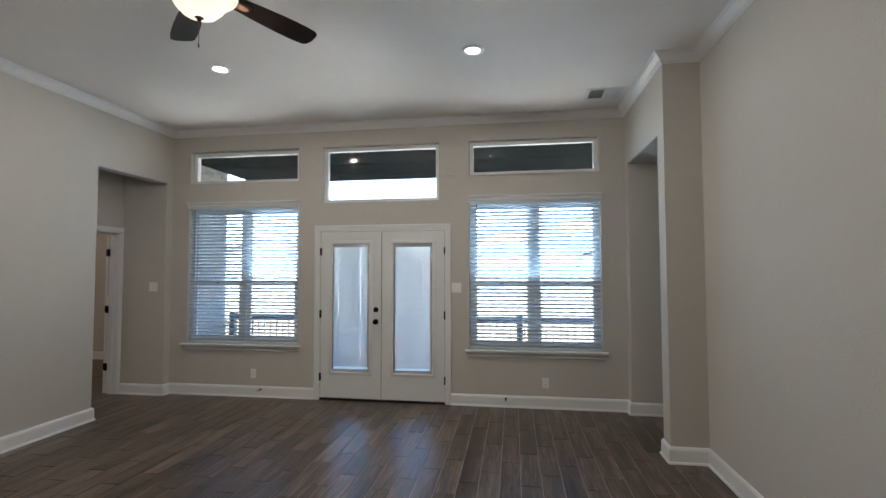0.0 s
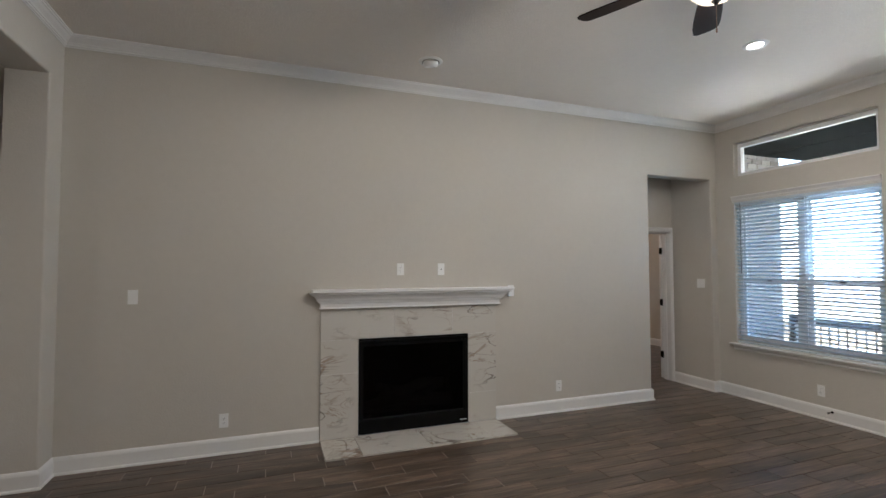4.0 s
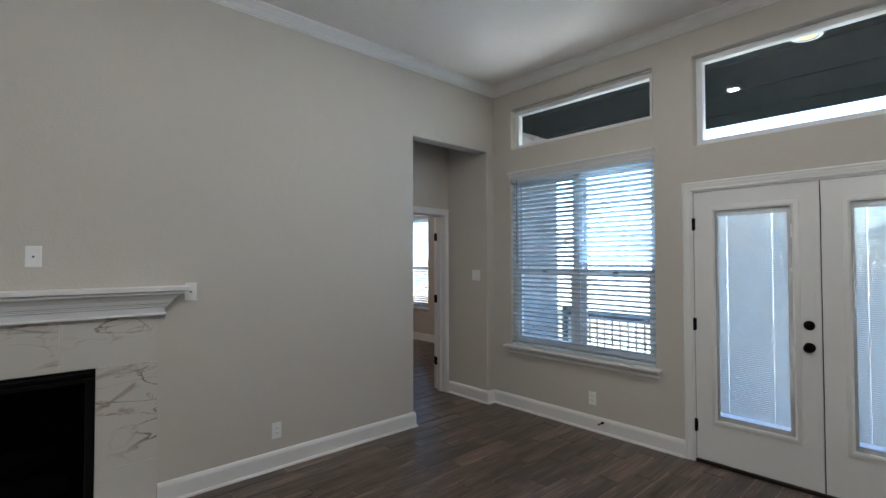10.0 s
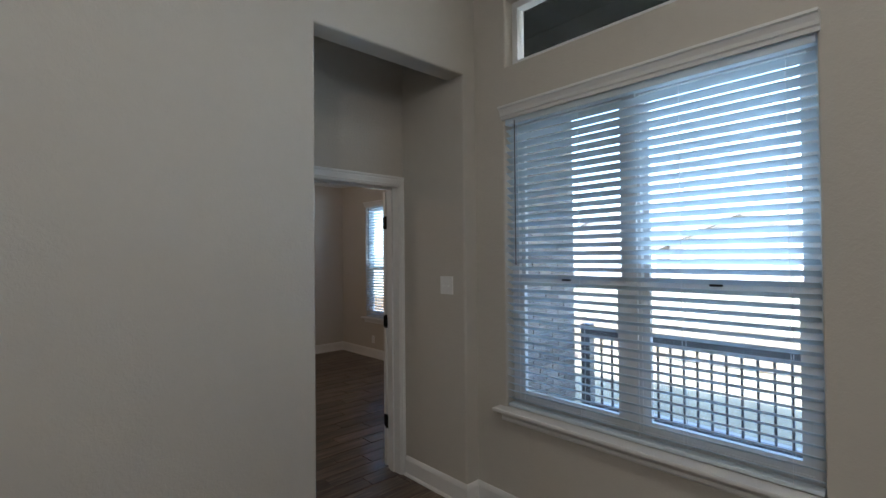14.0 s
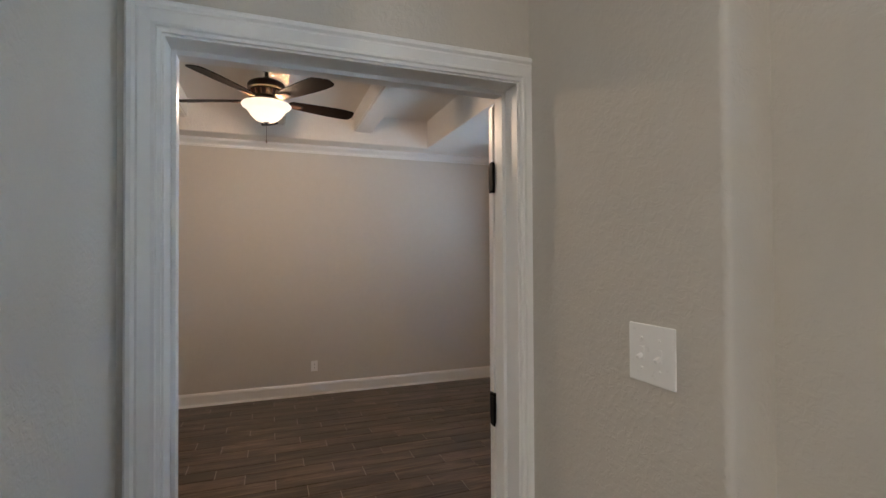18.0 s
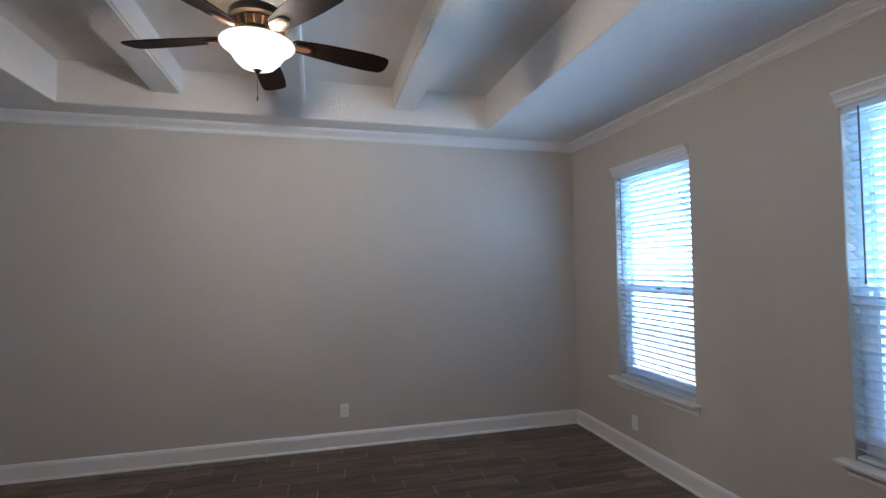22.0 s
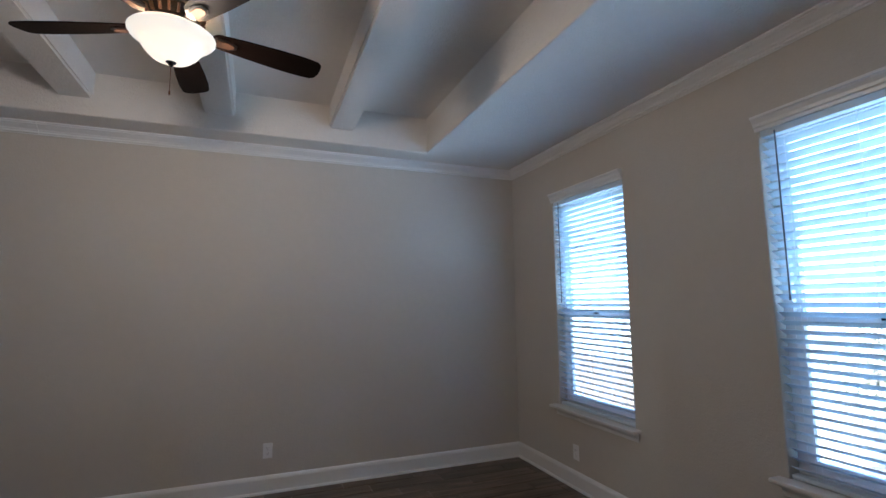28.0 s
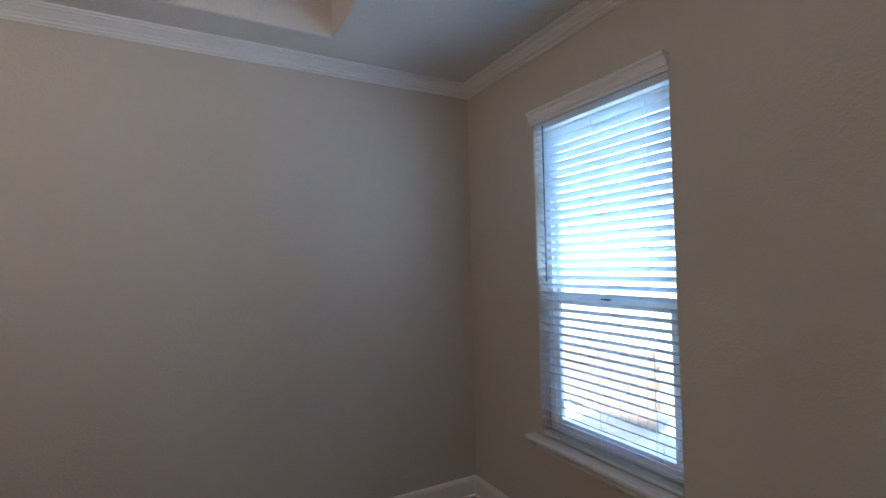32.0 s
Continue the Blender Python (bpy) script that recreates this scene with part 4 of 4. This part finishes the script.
# ---- wall plates ----
def plate(kind, m, gangs=1, label="", size=(0.072, 0.117)):
    w, h = size[0] + (gangs - 1) * 0.046, size[1]
    ob = empty(kind, m, label, "light switch" if kind == "light_switch" else "wall outlet", kind + "s on the walls")
    part("wall_plate", box(-w / 2, w / 2, -0.006, 0, -h / 2, h / 2, 0.0025), PLASTIC, ob)
    for i in range(gangs):
        x = (i - (gangs - 1) / 2) * 0.046
        for z in (-0.030, 0.030) if kind == "light_switch" else (0,):
            part("screw", lathe([(0, 0.0015), (0.003, 0.001), (0.0034, 0)], 8), PLASTIC, ob, m=pose(x, -0.006, z, 90, 0, 0))
        if kind == "light_switch":
            part("toggle_slot", box(x - 0.006, x + 0.006, -0.0068, -0.006, -0.013, 0.013), PLASTIC, ob)
            part("toggle", box(-0.0034, 0.0034, -0.013, 0.0, -0.004, 0.004, 0.0012), PLASTIC, ob, m=pose(x, -0.006, -0.003, 24, 0, 0))
        elif kind == "wall_outlet":
            for z in (-0.0195, 0.0195):
                rc = part("receptacle", box(x - 0.017, x + 0.017, -0.0078, -0.006, z - 0.014, z + 0.014, 0.0008), PLASTIC, ob)
                for sx in (-0.0065, 0.0065):
                    part("slot", box(x + sx - 0.0012, x + sx + 0.0012, -0.0082, -0.0079, z - 0.001, z + 0.007), DARKHOLE, rc)
                part("slot", box(x - 0.002, x + 0.002, -0.0082, -0.0079, z - 0.010, z - 0.006), DARKHOLE, rc)
        else:
            part("jack", box(x - 0.005, x + 0.005, -0.010, -0.006, -0.005, 0.005, 0.001), DARKHOLE, ob)
    return ob


def on_west(x, y, z):
    return pose(x, y, z, 0, 0, 90)


OUT = "white duplex outlet plate on the greige wall"
plate("wall_outlet", on_west(XW, 3.125, 0.282), label=OUT)
plate("wall_outlet", on_west(XW, -0.236, 0.279), label=OUT)
plate("wall_outlet", on_west(XW, 1.319, 1.568), label="white duplex outlet plate above the mantel")
plate("cable_plate", on_west(XW, 1.743, 1.568), label="white cable jack plate above the mantel")
plate("light_switch", on_west(XW, -0.924, 1.347), label="white single toggle switch plate")
plate("cable_plate", on_west(XW, 2.535, 1.338), label="white control plate beside the mantel end")
plate("wall_outlet", pose(-2.740, YN, 0.289), label=OUT)
plate("wall_outlet", pose(0.86, YN, 0.289), label=OUT)
plate("light_switch", pose(-0.161, YN, 1.376), 2, "white double toggle switch plate by the patio doors")
plate("light_switch", pose(-4.085, VN, 1.375), 2, "white double toggle switch plate by the bedroom door")
plate("wall_outlet", on_west(XB, 5.212, 0.323), label=OUT)
plate("wall_outlet", on_west(XB, 2.00, 0.39), label=OUT)
plate("wall_outlet", pose(-7.99, YB, 0.28), label=OUT)


def door_stop(x):
    ob = empty("door_stop", pose(x, YN - 0.016, 0.098, 90, 0, 0), "black spring door stop on the baseboard", "door stop", "door stops")
    part("base", lathe([(0.013, 0), (0.013, 0.004), (0.007, 0.008), (0, 0.008)], 12), BLACK, ob)
    sp = bmesh.new()
    for i in range(9):
        join(sp, lathe([(0.0045, 0.008 + i * 0.006), (0.006, 0.011 + i * 0.006), (0.0045, 0.014 + i * 0.006)], 10, False))
    part("spring", sp, BLACK, ob)
    part("rubber_tip", lathe([(0.005, 0.060), (0.008, 0.062), (0.008, 0.072), (0.005, 0.075), (0, 0.075)], 12), BLACK, ob)


for x in (-2.632, 0.41):
    door_stop(x)


# ---- ceiling fixtures ----
def can(x, y, z, lit, label, r=0.095, bulb=None):
    ob = empty("recessed_light", pose(x, y, z), label, "ceiling light", "recessed ceiling lights")
    part("trim_ring", lathe([(r, 0), (r, -0.004), (r - 0.008, -0.009), (r - 0.028, -0.012), (r - 0.034, -0.004), (r - 0.034, 0.0)], 32, False), PLASTIC, ob, smooth=True)
    if lit:
        part("baffle", lathe([(r - 0.028, -0.011), (r - 0.034, -0.004), (r - 0.040, -0.003)], 32, False), PLASTIC, ob, smooth=True)
        part("lens", lathe([(r - 0.040, -0.003), (r - 0.050, -0.005), (0, -0.007)], 32), bulb or BULB, ob, "glowing frosted lens", True)
    else:
        # Flat dark ring that paints the shadow between trim and eyeball.
        part("gap_shade_ring", lathe([(r - 0.030, -0.0105), (r - 0.040, -0.0108)], 32, False), DARKHOLE, ob)
        eb = part("gimbal", lathe([(r - 0.036, -0.004), (r - 0.038, -0.022), (r - 0.050, -0.044), (r - 0.058, -0.048), (r - 0.061, -0.036), (r - 0.064, -0.012), (0, -0.010)], 28), PLASTIC, ob, "white adjustable eyeball", True, m=pose(0, 0, 0, 6, 16, 0))
        part("reflector", lathe([(r - 0.063, -0.012), (0, -0.0095)], 24), DARKHOLE, eb)
    return ob


# Only the first two are known; the rear pair is added.
for x, y in CANS:
    can(x, y, LIV_H, True, "lit white recessed can light in the ceiling")
can(-3.348, 1.436, LIV_H, False, "unlit white adjustable eyeball light above the fireplace", 0.108)
# Added, unseen fixtures for the two kitchen lamps.
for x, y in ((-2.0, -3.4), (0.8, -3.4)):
    can(x, y, 3.08, True, "added unseen recessed kitchen ceiling light", 0.1)

can(-1.24, 6.21, 3.28, True, "dim warm recessed light in the patio ceiling", 0.10, PORCHBULB)

vent = empty("ceiling_vent", pose(1.454, 5.0, LIV_H), "white louvred air vent in the ceiling", "ceiling vent")
part("frame", slab("z", -0.008, 0, -0.18, 0.18, -0.15, 0.15, [(-0.15, 0.15, -0.12, 0.12)]), STEEL, vent)
part("backing", box(-0.15, 0.15, -0.12, 0.12, -0.002, -0.001), DARKHOLE, vent)
fin = mesh_from(box(-0.0008, 0.0008, -0.12, 0.12, -0.009, 0.009), "louvre", STEEL)
for i in range(14):
    part("louvre", fin, None, vent, m=pose(-0.14 + i * 0.0215, 0, -0.009, 0, 38 if i < 7 else -38, 0))
part("divider", box(-0.003, 0.003, -0.12, 0.12, -0.012, -0.003), STEEL, vent)


def ceiling_fan(x, y, top, finial, angle, label):
    """Five-blade fan with a bowl light; local z starts at the finial's tip."""
    ob = empty("ceiling_fan", pose(x, y, finial), label, "ceiling fan", "ceiling fans")
    H = top - finial
    part("canopy", lathe([(0.022, H - 0.058), (0.044, H - 0.050), (0.062, H - 0.026), (0.066, H)], 32), BRONZE, ob, smooth=True)
    part("downrod", lathe([(0.013, 0.32), (0.013, H - 0.05)], 16), BRONZE, ob, smooth=True)
    part("rod_collar", lathe([(0.034, 0.318), (0.036, 0.328), (0.024, 0.340), (0.016, 0.346)], 24), BRONZE, ob, smooth=True)
    part("motor_housing", lathe([(0.080, 0.240), (0.118, 0.246), (0.128, 0.256), (0.128, 0.282), (0.122, 0.294), (0.104, 0.306), (0.070, 0.316), (0.030, 0.322)], 40), BRONZE, ob, smooth=True)
    part("vent_band", lathe([(0.078, 0.190), (0.100, 0.200), (0.116, 0.236), (0.104, 0.252)], 40), BRONZE, ob, "dark bronze vented band", True)
    slot = mesh_from(box(-0.010, 0.013, -0.0045, 0.0045, -0.019, 0.019, 0.003), "vent_fin", COPPER)
    for i in range(20):
        part("vent_fin", slot, None, ob, m=pose(0, 0, 0, 0, 0, i * 18) @ pose(0.109, 0, 0.218, 0, 24, 0))
    part("switch_cup", lathe([(0.085, 0.150), (0.088, 0.165), (0.084, 0.182), (0.074, 0.192)], 32), BRONZE, ob, smooth=True)
    part("bowl_ring", lathe([(0.148, 0.146), (0.156, 0.150), (0.156, 0.156), (0.149, 0.158), (0.146, 0.152), (0.148, 0.146)], 40, False), BRONZE, ob, smooth=True)
    # Unseen plate, added to cut the lamp's light going straight up.
    part("lamp_shield_plate", lathe([(0.060, 0.149), (0.119, 0.149), (0.121, 0.153), (0.119, 0.158), (0.060, 0.158)], 36), BRONZE, ob, smooth=True)
    for i in range(3):
        part("bowl_strut", box(0.070, 0.150, -0.004, 0.004, 0.152, 0.156), BRONZE, ob, m=pose(0, 0, 0, 0, 0, 20 + 120 * i))
    bowl = part("glass_bowl", lathe([(0.0, 0.018), (0.034, 0.022), (0.078, 0.040), (0.106, 0.068), (0.120, 0.094), (0.140, 0.116), (0.164, 0.132), (0.170, 0.142), (0.162, 0.150)], 48, False), BOWL, ob,
         "lit frosted alabaster glass bowl", True)
    bowl.visible_shadow = False
    part("finial", lathe([(0.0, 0.0), (0.006, 0.002), (0.011, 0.010), (0.008, 0.016), (0.020, 0.019), (0.022, 0.024), (0.0, 0.030)], 20), BRONZE, ob, smooth=True)
    part("pull_chain", lathe([(0.0016, -0.105), (0.0016, 0.004)], 6), COPPER, ob)
    part("chain_pull", lathe([(0, -0.128), (0.0045, -0.122), (0.003, -0.105), (0, -0.103)], 8), COPPER, ob)
    outline = [(0.175, -0.046), (0.30, -0.060), (0.45, -0.070), (0.56, -0.072), (0.635, -0.066), (0.655, -0.050), (0.663, -0.020), (0.665, 0.020), (0.657, 0.050), (0.637, 0.066),
               (0.56, 0.072), (0.45, 0.070), (0.30, 0.060), (0.175, 0.046), (0.158, 0.030), (0.152, 0.0), (0.158, -0.030)]
    bl = mesh_from(prism(outline, -0.003, 0.003, 0.0012), "blade", BLADE)
    arm = prism([(0.085, -0.020), (0.15, -0.016), (0.165, -0.034), (0.235, -0.030), (0.262, -0.012), (0.262, 0.012), (0.235, 0.030), (0.165, 0.034), (0.15, 0.016), (0.085, 0.020)], -0.009, -0.0035, 0.0015)
    am = mesh_from(arm, "blade_iron", BRONZE)
    inset = mesh_from(prism([(0.172, -0.022), (0.232, -0.019), (0.248, -0.008), (0.248, 0.008), (0.232, 0.019), (0.172, 0.022)], -0.013, -0.009, 0.001), "iron_inset", COPPER)
    for i in range(5):
        m = pose(0, 0, 0.178, 0, 0, angle + 72 * i) @ pose(0, 0, 0, -12, 0, 0)
        b = part("blade", bl, None, ob, m=m)
        iron = part("blade_iron", am, None, b)
        part("iron_inset", inset, None, iron)
    return ob


ceiling_fan(-0.968, 1.99, LIV_H, 2.772, 62, "dark bronze five-blade ceiling fan with lit glass bowl")
ceiling_fan(-6.92, 4.72, 2.948, 2.501, 34, "dark bronze five-blade bedroom fan hung from a ceiling beam")

# ---- outside ----
structure("ground", slab("z", -0.62, -0.55, -400, 400, -300, 500), GRASS, "dry sunlit lawn reaching the horizon", "ground")
structure("patio", slab("z", -0.54, -0.03, -4.44, 3.2, 5.72, 8.1), CONCRETE, "raised concrete patio slab", "patio")
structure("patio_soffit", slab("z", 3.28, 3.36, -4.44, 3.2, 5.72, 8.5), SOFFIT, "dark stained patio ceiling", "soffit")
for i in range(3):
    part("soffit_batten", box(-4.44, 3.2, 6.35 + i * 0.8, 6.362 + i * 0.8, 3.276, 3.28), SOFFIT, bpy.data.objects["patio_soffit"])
structure("roof", slab("z", 3.62, 3.74, -9.7, 5.0, -7.5, 8.0), ROOF, "shingled house roof", "roof")
structure("wall_bedroom_outside", slab("x", -4.64, -4.523, 5.72, 7.672, -0.6, 3.6), MORTAR, "mortar behind pale brick facing", "wall")
rail = empty("patio_railing", pose(0, 7.72, 0), "dark metal patio railing with square balusters", "railing")
part("top_rail", box(-4.42, 3.2, -0.045, 0.045, 0.725, 0.825, 0.006), IRON, rail)
part("bottom_rail", box(-4.42, 3.2, -0.02, 0.02, 0.03, 0.07, 0.004), IRON, rail)
bal = mesh_from(box(-0.009, 0.009, -0.009, 0.009, 0.07, 0.725), "baluster", IRON)
for i in range(68):
    part("baluster", bal, None, rail, m=pose(-4.36 + i * 0.112, 0, 0))
for x in (-4.40, -1.9, 0.6, 3.1):
    part("post", box(x - 0.05, x + 0.05, -0.05, 0.05, -0.03, 0.86, 0.008), IRON, rail)


def gable_house(name, x, y, w, d, wall_h, ridge, wall_mat, label, rz=0):
    ob = empty(name, pose(x, y, -0.55, 0, 0, rz), label, "house")
    part("wall", box(-w / 2, w / 2, 0, d, 0, wall_h), wall_mat, ob)
    gb = bmesh.new()
    a = [gb.verts.new(c) for c in ((-w / 2, 0, wall_h), (w / 2, 0, wall_h), (0, 0, ridge), (-w / 2, d, wall_h), (w / 2, d, wall_h), (0, d, ridge))]
    gb.faces.new(a[:3])
    gb.faces.new(a[3:])
    gb.faces.new((a[0], a[1], a[4], a[3]))
    part("gable", gb, wall_mat, ob)
    for s in (-1, 1):
        rf = bmesh.new()
        e, k = 0.5, (ridge - wall_h) / (w / 2)
        pts = [(0, -0.4, ridge), (s * (w / 2 + e), -0.4, wall_h - e * k), (s * (w / 2 + e), d + 0.4, wall_h - e * k), (0, d + 0.4, ridge)]
        lo, hi = [rf.verts.new(p) for p in pts], [rf.verts.new((p[0], p[1], p[2] + 0.18)) for p in pts]
        rf.faces.new(lo)
        rf.faces.new(hi)
        for i in range(4):
            rf.faces.new((lo[i], lo[(i + 1) % 4], hi[(i + 1) % 4], hi[i]))
        part("roof", rf, ROOF, ob)
    for wx in (-w / 4, w / 4):
        wdw = part("window", slab("y", -0.05, 0.0, wx - 0.6, wx + 0.6, 0.95, 2.3, [(wx - 0.52, wx + 0.52, 1.03, 2.22)]), SIDING, ob)
        part("pane", box(wx - 0.52, wx + 0.52, -0.03, -0.005, 1.03, 2.22), ROOFGLASS, wdw)
    return ob


gable_house("neighbour_house", 0.9, 26, 6.6, 9, 3.3, 5.9, HOUSEBRICK, "tan brick neighbour house with a grey gable roof")
gable_house("neighbour_house", -9.5, 32, 7.5, 9, 2.6, 4.2, SIDING, "pale far house with a low roof")
gable_house("neighbour_house", -26, 46, 12, 10, 3.0, 5.6, SIDING, "pale distant house beyond the field")
gable_house("neighbour_house", -40, 60, 12, 10, 3.0, 5.6, HOUSEBRICK, "tan distant house beyond the field")
structure("road", slab("z", -0.555, -0.54, -90, 60, 36, 42), CONCRETE, "pale concrete street beyond the lawn", "road")


def fence(x0, y0, x1, y1, h, wood, label):
    d = Vector((x1 - x0, y1 - y0))
    ob = empty("wooden_fence", pose(x0, y0, -0.55, 0, 0, math.degrees(math.atan2(d.y, d.x))), label, "fence")
    n = int(d.length / 0.148)
    me = mesh_from(box(0, 0.14, 0, 0.018, 0.03, h), "board", wood)
    for i in range(n):
        part("board", me, None, ob, m=pose(i * 0.148, 0, random.uniform(-0.012, 0.012)))
    for z in (0.3, h * 0.55, h - 0.25):
        part("rail", box(0, d.length, 0.018, 0.056, z, z + 0.09), wood, ob)
    k = 0.0
    while k < d.length:
        part("post", box(k, k + 0.09, 0.056, 0.146, 0, h - 0.02), wood, ob)
        k += 2.4


fence(-20.0, 11.5, -9.95, 10.8, 1.0, FENCE, "weathered cedar board fence behind the house")
fence(-9.0, 12.9, 3.4, 13.4, 0.70, PALEFENCE, "low pale board fence along the lawn")


def tree(x, y, h, leafy, label):
    rng = random.Random(int(x * 7 + y * 13))
    ob = empty("tree", pose(x, y, -0.56), label, "tree")
    bm = bmesh.new()
    tips = []

    def limb(p, d, length, r, level):
        segs = 4
        ring = None
        for i in range(segs + 1):
            k = i / segs
            c = p + d * length * k + noise.noise_vector(p * 1.7 + Vector((k * 2, level, 0))) * 0.10 * length * k
            a = d.orthogonal().normalized()
            b = d.cross(a)
            rr = max(r * (1 - 0.6 * k), 0.004)
            cur = [bm.verts.new(c + (a * math.cos(t) + b * math.sin(t)) * rr) for t in (0, 1.257, 2.513, 3.770, 5.027)]
            if ring:
                for j in range(5):
                    bm.faces.new((ring[j], ring[(j + 1) % 5], cur[(j + 1) % 5], cur[j]))
            ring = cur
            if level < 4 and i > 1:
                for _ in range(2 if level else 2):
                    t = (d + Vector((rng.uniform(-1, 1), rng.uniform(-1, 1), rng.uniform(-0.2, 0.8))) * 0.9).normalized()
                    limb(c, t, length * rng.uniform(0.5, 0.68), rr * 0.62, level + 1)
            if level >= 3:
                tips.append(c.copy())
    limb(Vector((0, 0, 0)), Vector((0, 0, 1)), h * 0.42, h * 0.022, 0)
    part("trunk", bm, BARK, ob, "bare grey trunk and branches")
    lf = bmesh.new()
    for c in tips[::3]:
        for _ in range(leafy):
            o = c + Vector((rng.gauss(0, 0.16), rng.gauss(0, 0.16), rng.gauss(0, 0.14)))
            u = Vector((rng.uniform(-1, 1), rng.uniform(-1, 1), rng.uniform(-1, 1))).normalized() * 0.030
            v = u.orthogonal().normalized() * 0.013
            lf.faces.new([lf.verts.new(o + q) for q in (u, v, -u, -v)])
    if leafy:
        part("crown", lf, LEAF, ob, "sparse dry olive leaves")


tree(-7.75, 11.85, 2.1, 1, "small nearly bare winter tree in a mulch mound")
mound = lathe([(0.62, 0.0), (0.50, 0.07), (0.30, 0.13), (0.10, 0.15), (0.0, 0.15)], 24)
for v in mound.verts:
    v.co.z += 0.03 * noise.noise(v.co * 6) if v.co.z > 0.01 else 0.0
tagged(part("mulch_mound", mound, MULCH, None, m=pose(-7.75, 11.85, -0.55)), "dark mulch mound round the small tree", "mulch")
structure("backdrop_hill", slab("z", -0.55, 1.6, -300, 300, 150, 175), GRASS, "low dry hill on the horizon", "backdrop")

# ---- bricks of the outside wall ----
bw = bpy.data.objects["wall_bedroom_outside"]
bme = mesh_from(box(-4.545, -4.510, 0.003, 0.197, 0, 0.066, 0.004, segs=1), "brick", BRICK)
rest = bmesh.new()
for r in range(54):
    z = -0.55 + r * 0.076
    y = 5.73 + (0.1 if r % 2 else 0.0)
    while y < 7.48:
        if 0.15 < z < 2.45:
            part("brick", bme, None, bw, m=pose(random.uniform(-0.003, 0.003), y, z))
        else:
            box(-4.545, -4.510, y + 0.003, y + 0.197, z, z + 0.066, 0.0, rest)
        y += 0.204
tagged(part("brick_rest", rest, BRICKJ, bw), kind="stuff")

# ---- floor planks ----
PW, PL, SHIFT = 0.155, 0.610, 0.2035
plank = mesh_from(box(0.0026, PW - 0.0026, 0.0026, PL - 0.0026, -0.008, 0.0, 0.0012, segs=1), "plank", WOOD)


def planks(name, x0, x1, y0, y1, near, label, skip=()):
    ob = empty(name, pose(0, 0, 0), label, "floor", kind="structure")
    rest = bmesh.new()
    r0 = int((x0 + 3.3225) / PW) - 2
    count = 0
    for r in range(r0, r0 + int((x1 - x0) / PW) + 5):
        px0, px1 = max(-3.3225 - PW + r * PW, x0), min(-3.3225 + r * PW, x1)
        if px1 - px0 < 0.006:
            continue
        y = 1.324 + (r % 3) * SHIFT + math.floor((y0 - 1.324 - (r % 3) * SHIFT) / PL) * PL
        while y < y1:
            a, b = max(y, y0), min(y + PL, y1)
            pieces = [(px0, px1, a, b)]
            for sx0, sx1, sy0, sy1 in skip:
                out = []
                for q in pieces:
                    if q[1] <= sx0 or q[0] >= sx1 or q[3] <= sy0 or q[2] >= sy1:
                        out.append(q)
                        continue
                    if q[2] < sy0:
                        out.append((q[0], q[1], q[2], sy0))
                    if q[3] > sy1:
                        out.append((q[0], q[1], sy1, q[3]))
                    if q[1] > sx1:
                        out.append((sx1, q[1], max(q[2], sy0), min(q[3], sy1)))
                pieces = out
            for q in pieces:
                if q[1] - q[0] < 0.006 or q[3] - q[2] < 0.006:
                    continue
                full = abs(q[1] - q[0] - PW) < 1e-4 and abs(q[3] - q[2] - PL) < 1e-4
                cx, cy = (q[0] + q[1]) / 2, (q[2] + q[3]) / 2
                if full and near(cx, cy) and count < 460:
                    part("plank", plank, None, ob, m=pose(q[0], q[2], 0))
                    count += 1
                else:
                    box(q[0] + 0.0026, q[1] - 0.0026, q[2] + 0.0026, q[3] - 0.0026, -0.008, 0.0, 0.0, rest)
            y += PL
    if len(rest.verts):
        tagged(part("plank_rest", rest, WOODJ, ob), kind="stuff")
    else:
        rest.free()


HEARTH = (XW, -3.438, FY0 - 0.001, FY1 + 0.001)
planks("floor_living", XW, XE2, YS, YN, lambda x, y: True, "dark grey-brown wood-look plank tile floor", [HEARTH])
planks("floor_east_hall", XE2, 4.2, 4.15, VN, lambda x, y: False, "dark wood-look plank tile hall floor")
planks("floor_vestibule", XH0, XW, VS, VN, lambda x, y: True, "dark wood-look plank tile floor of the vestibule")
planks("floor_bedroom", XB, XH0, YBS, YB, lambda x, y: x < -5.0, "dark wood-look plank tile bedroom floor", [(XH1, XH0, YBS - 1, BD[0] + 0.018), (XH1, XH0, BD[1] - 0.018, YB + 1)])
planks("floor_kitchen", -5.6, XE2, -6.86, YS, lambda x, y: False, "dark wood-look plank tile kitchen floor")
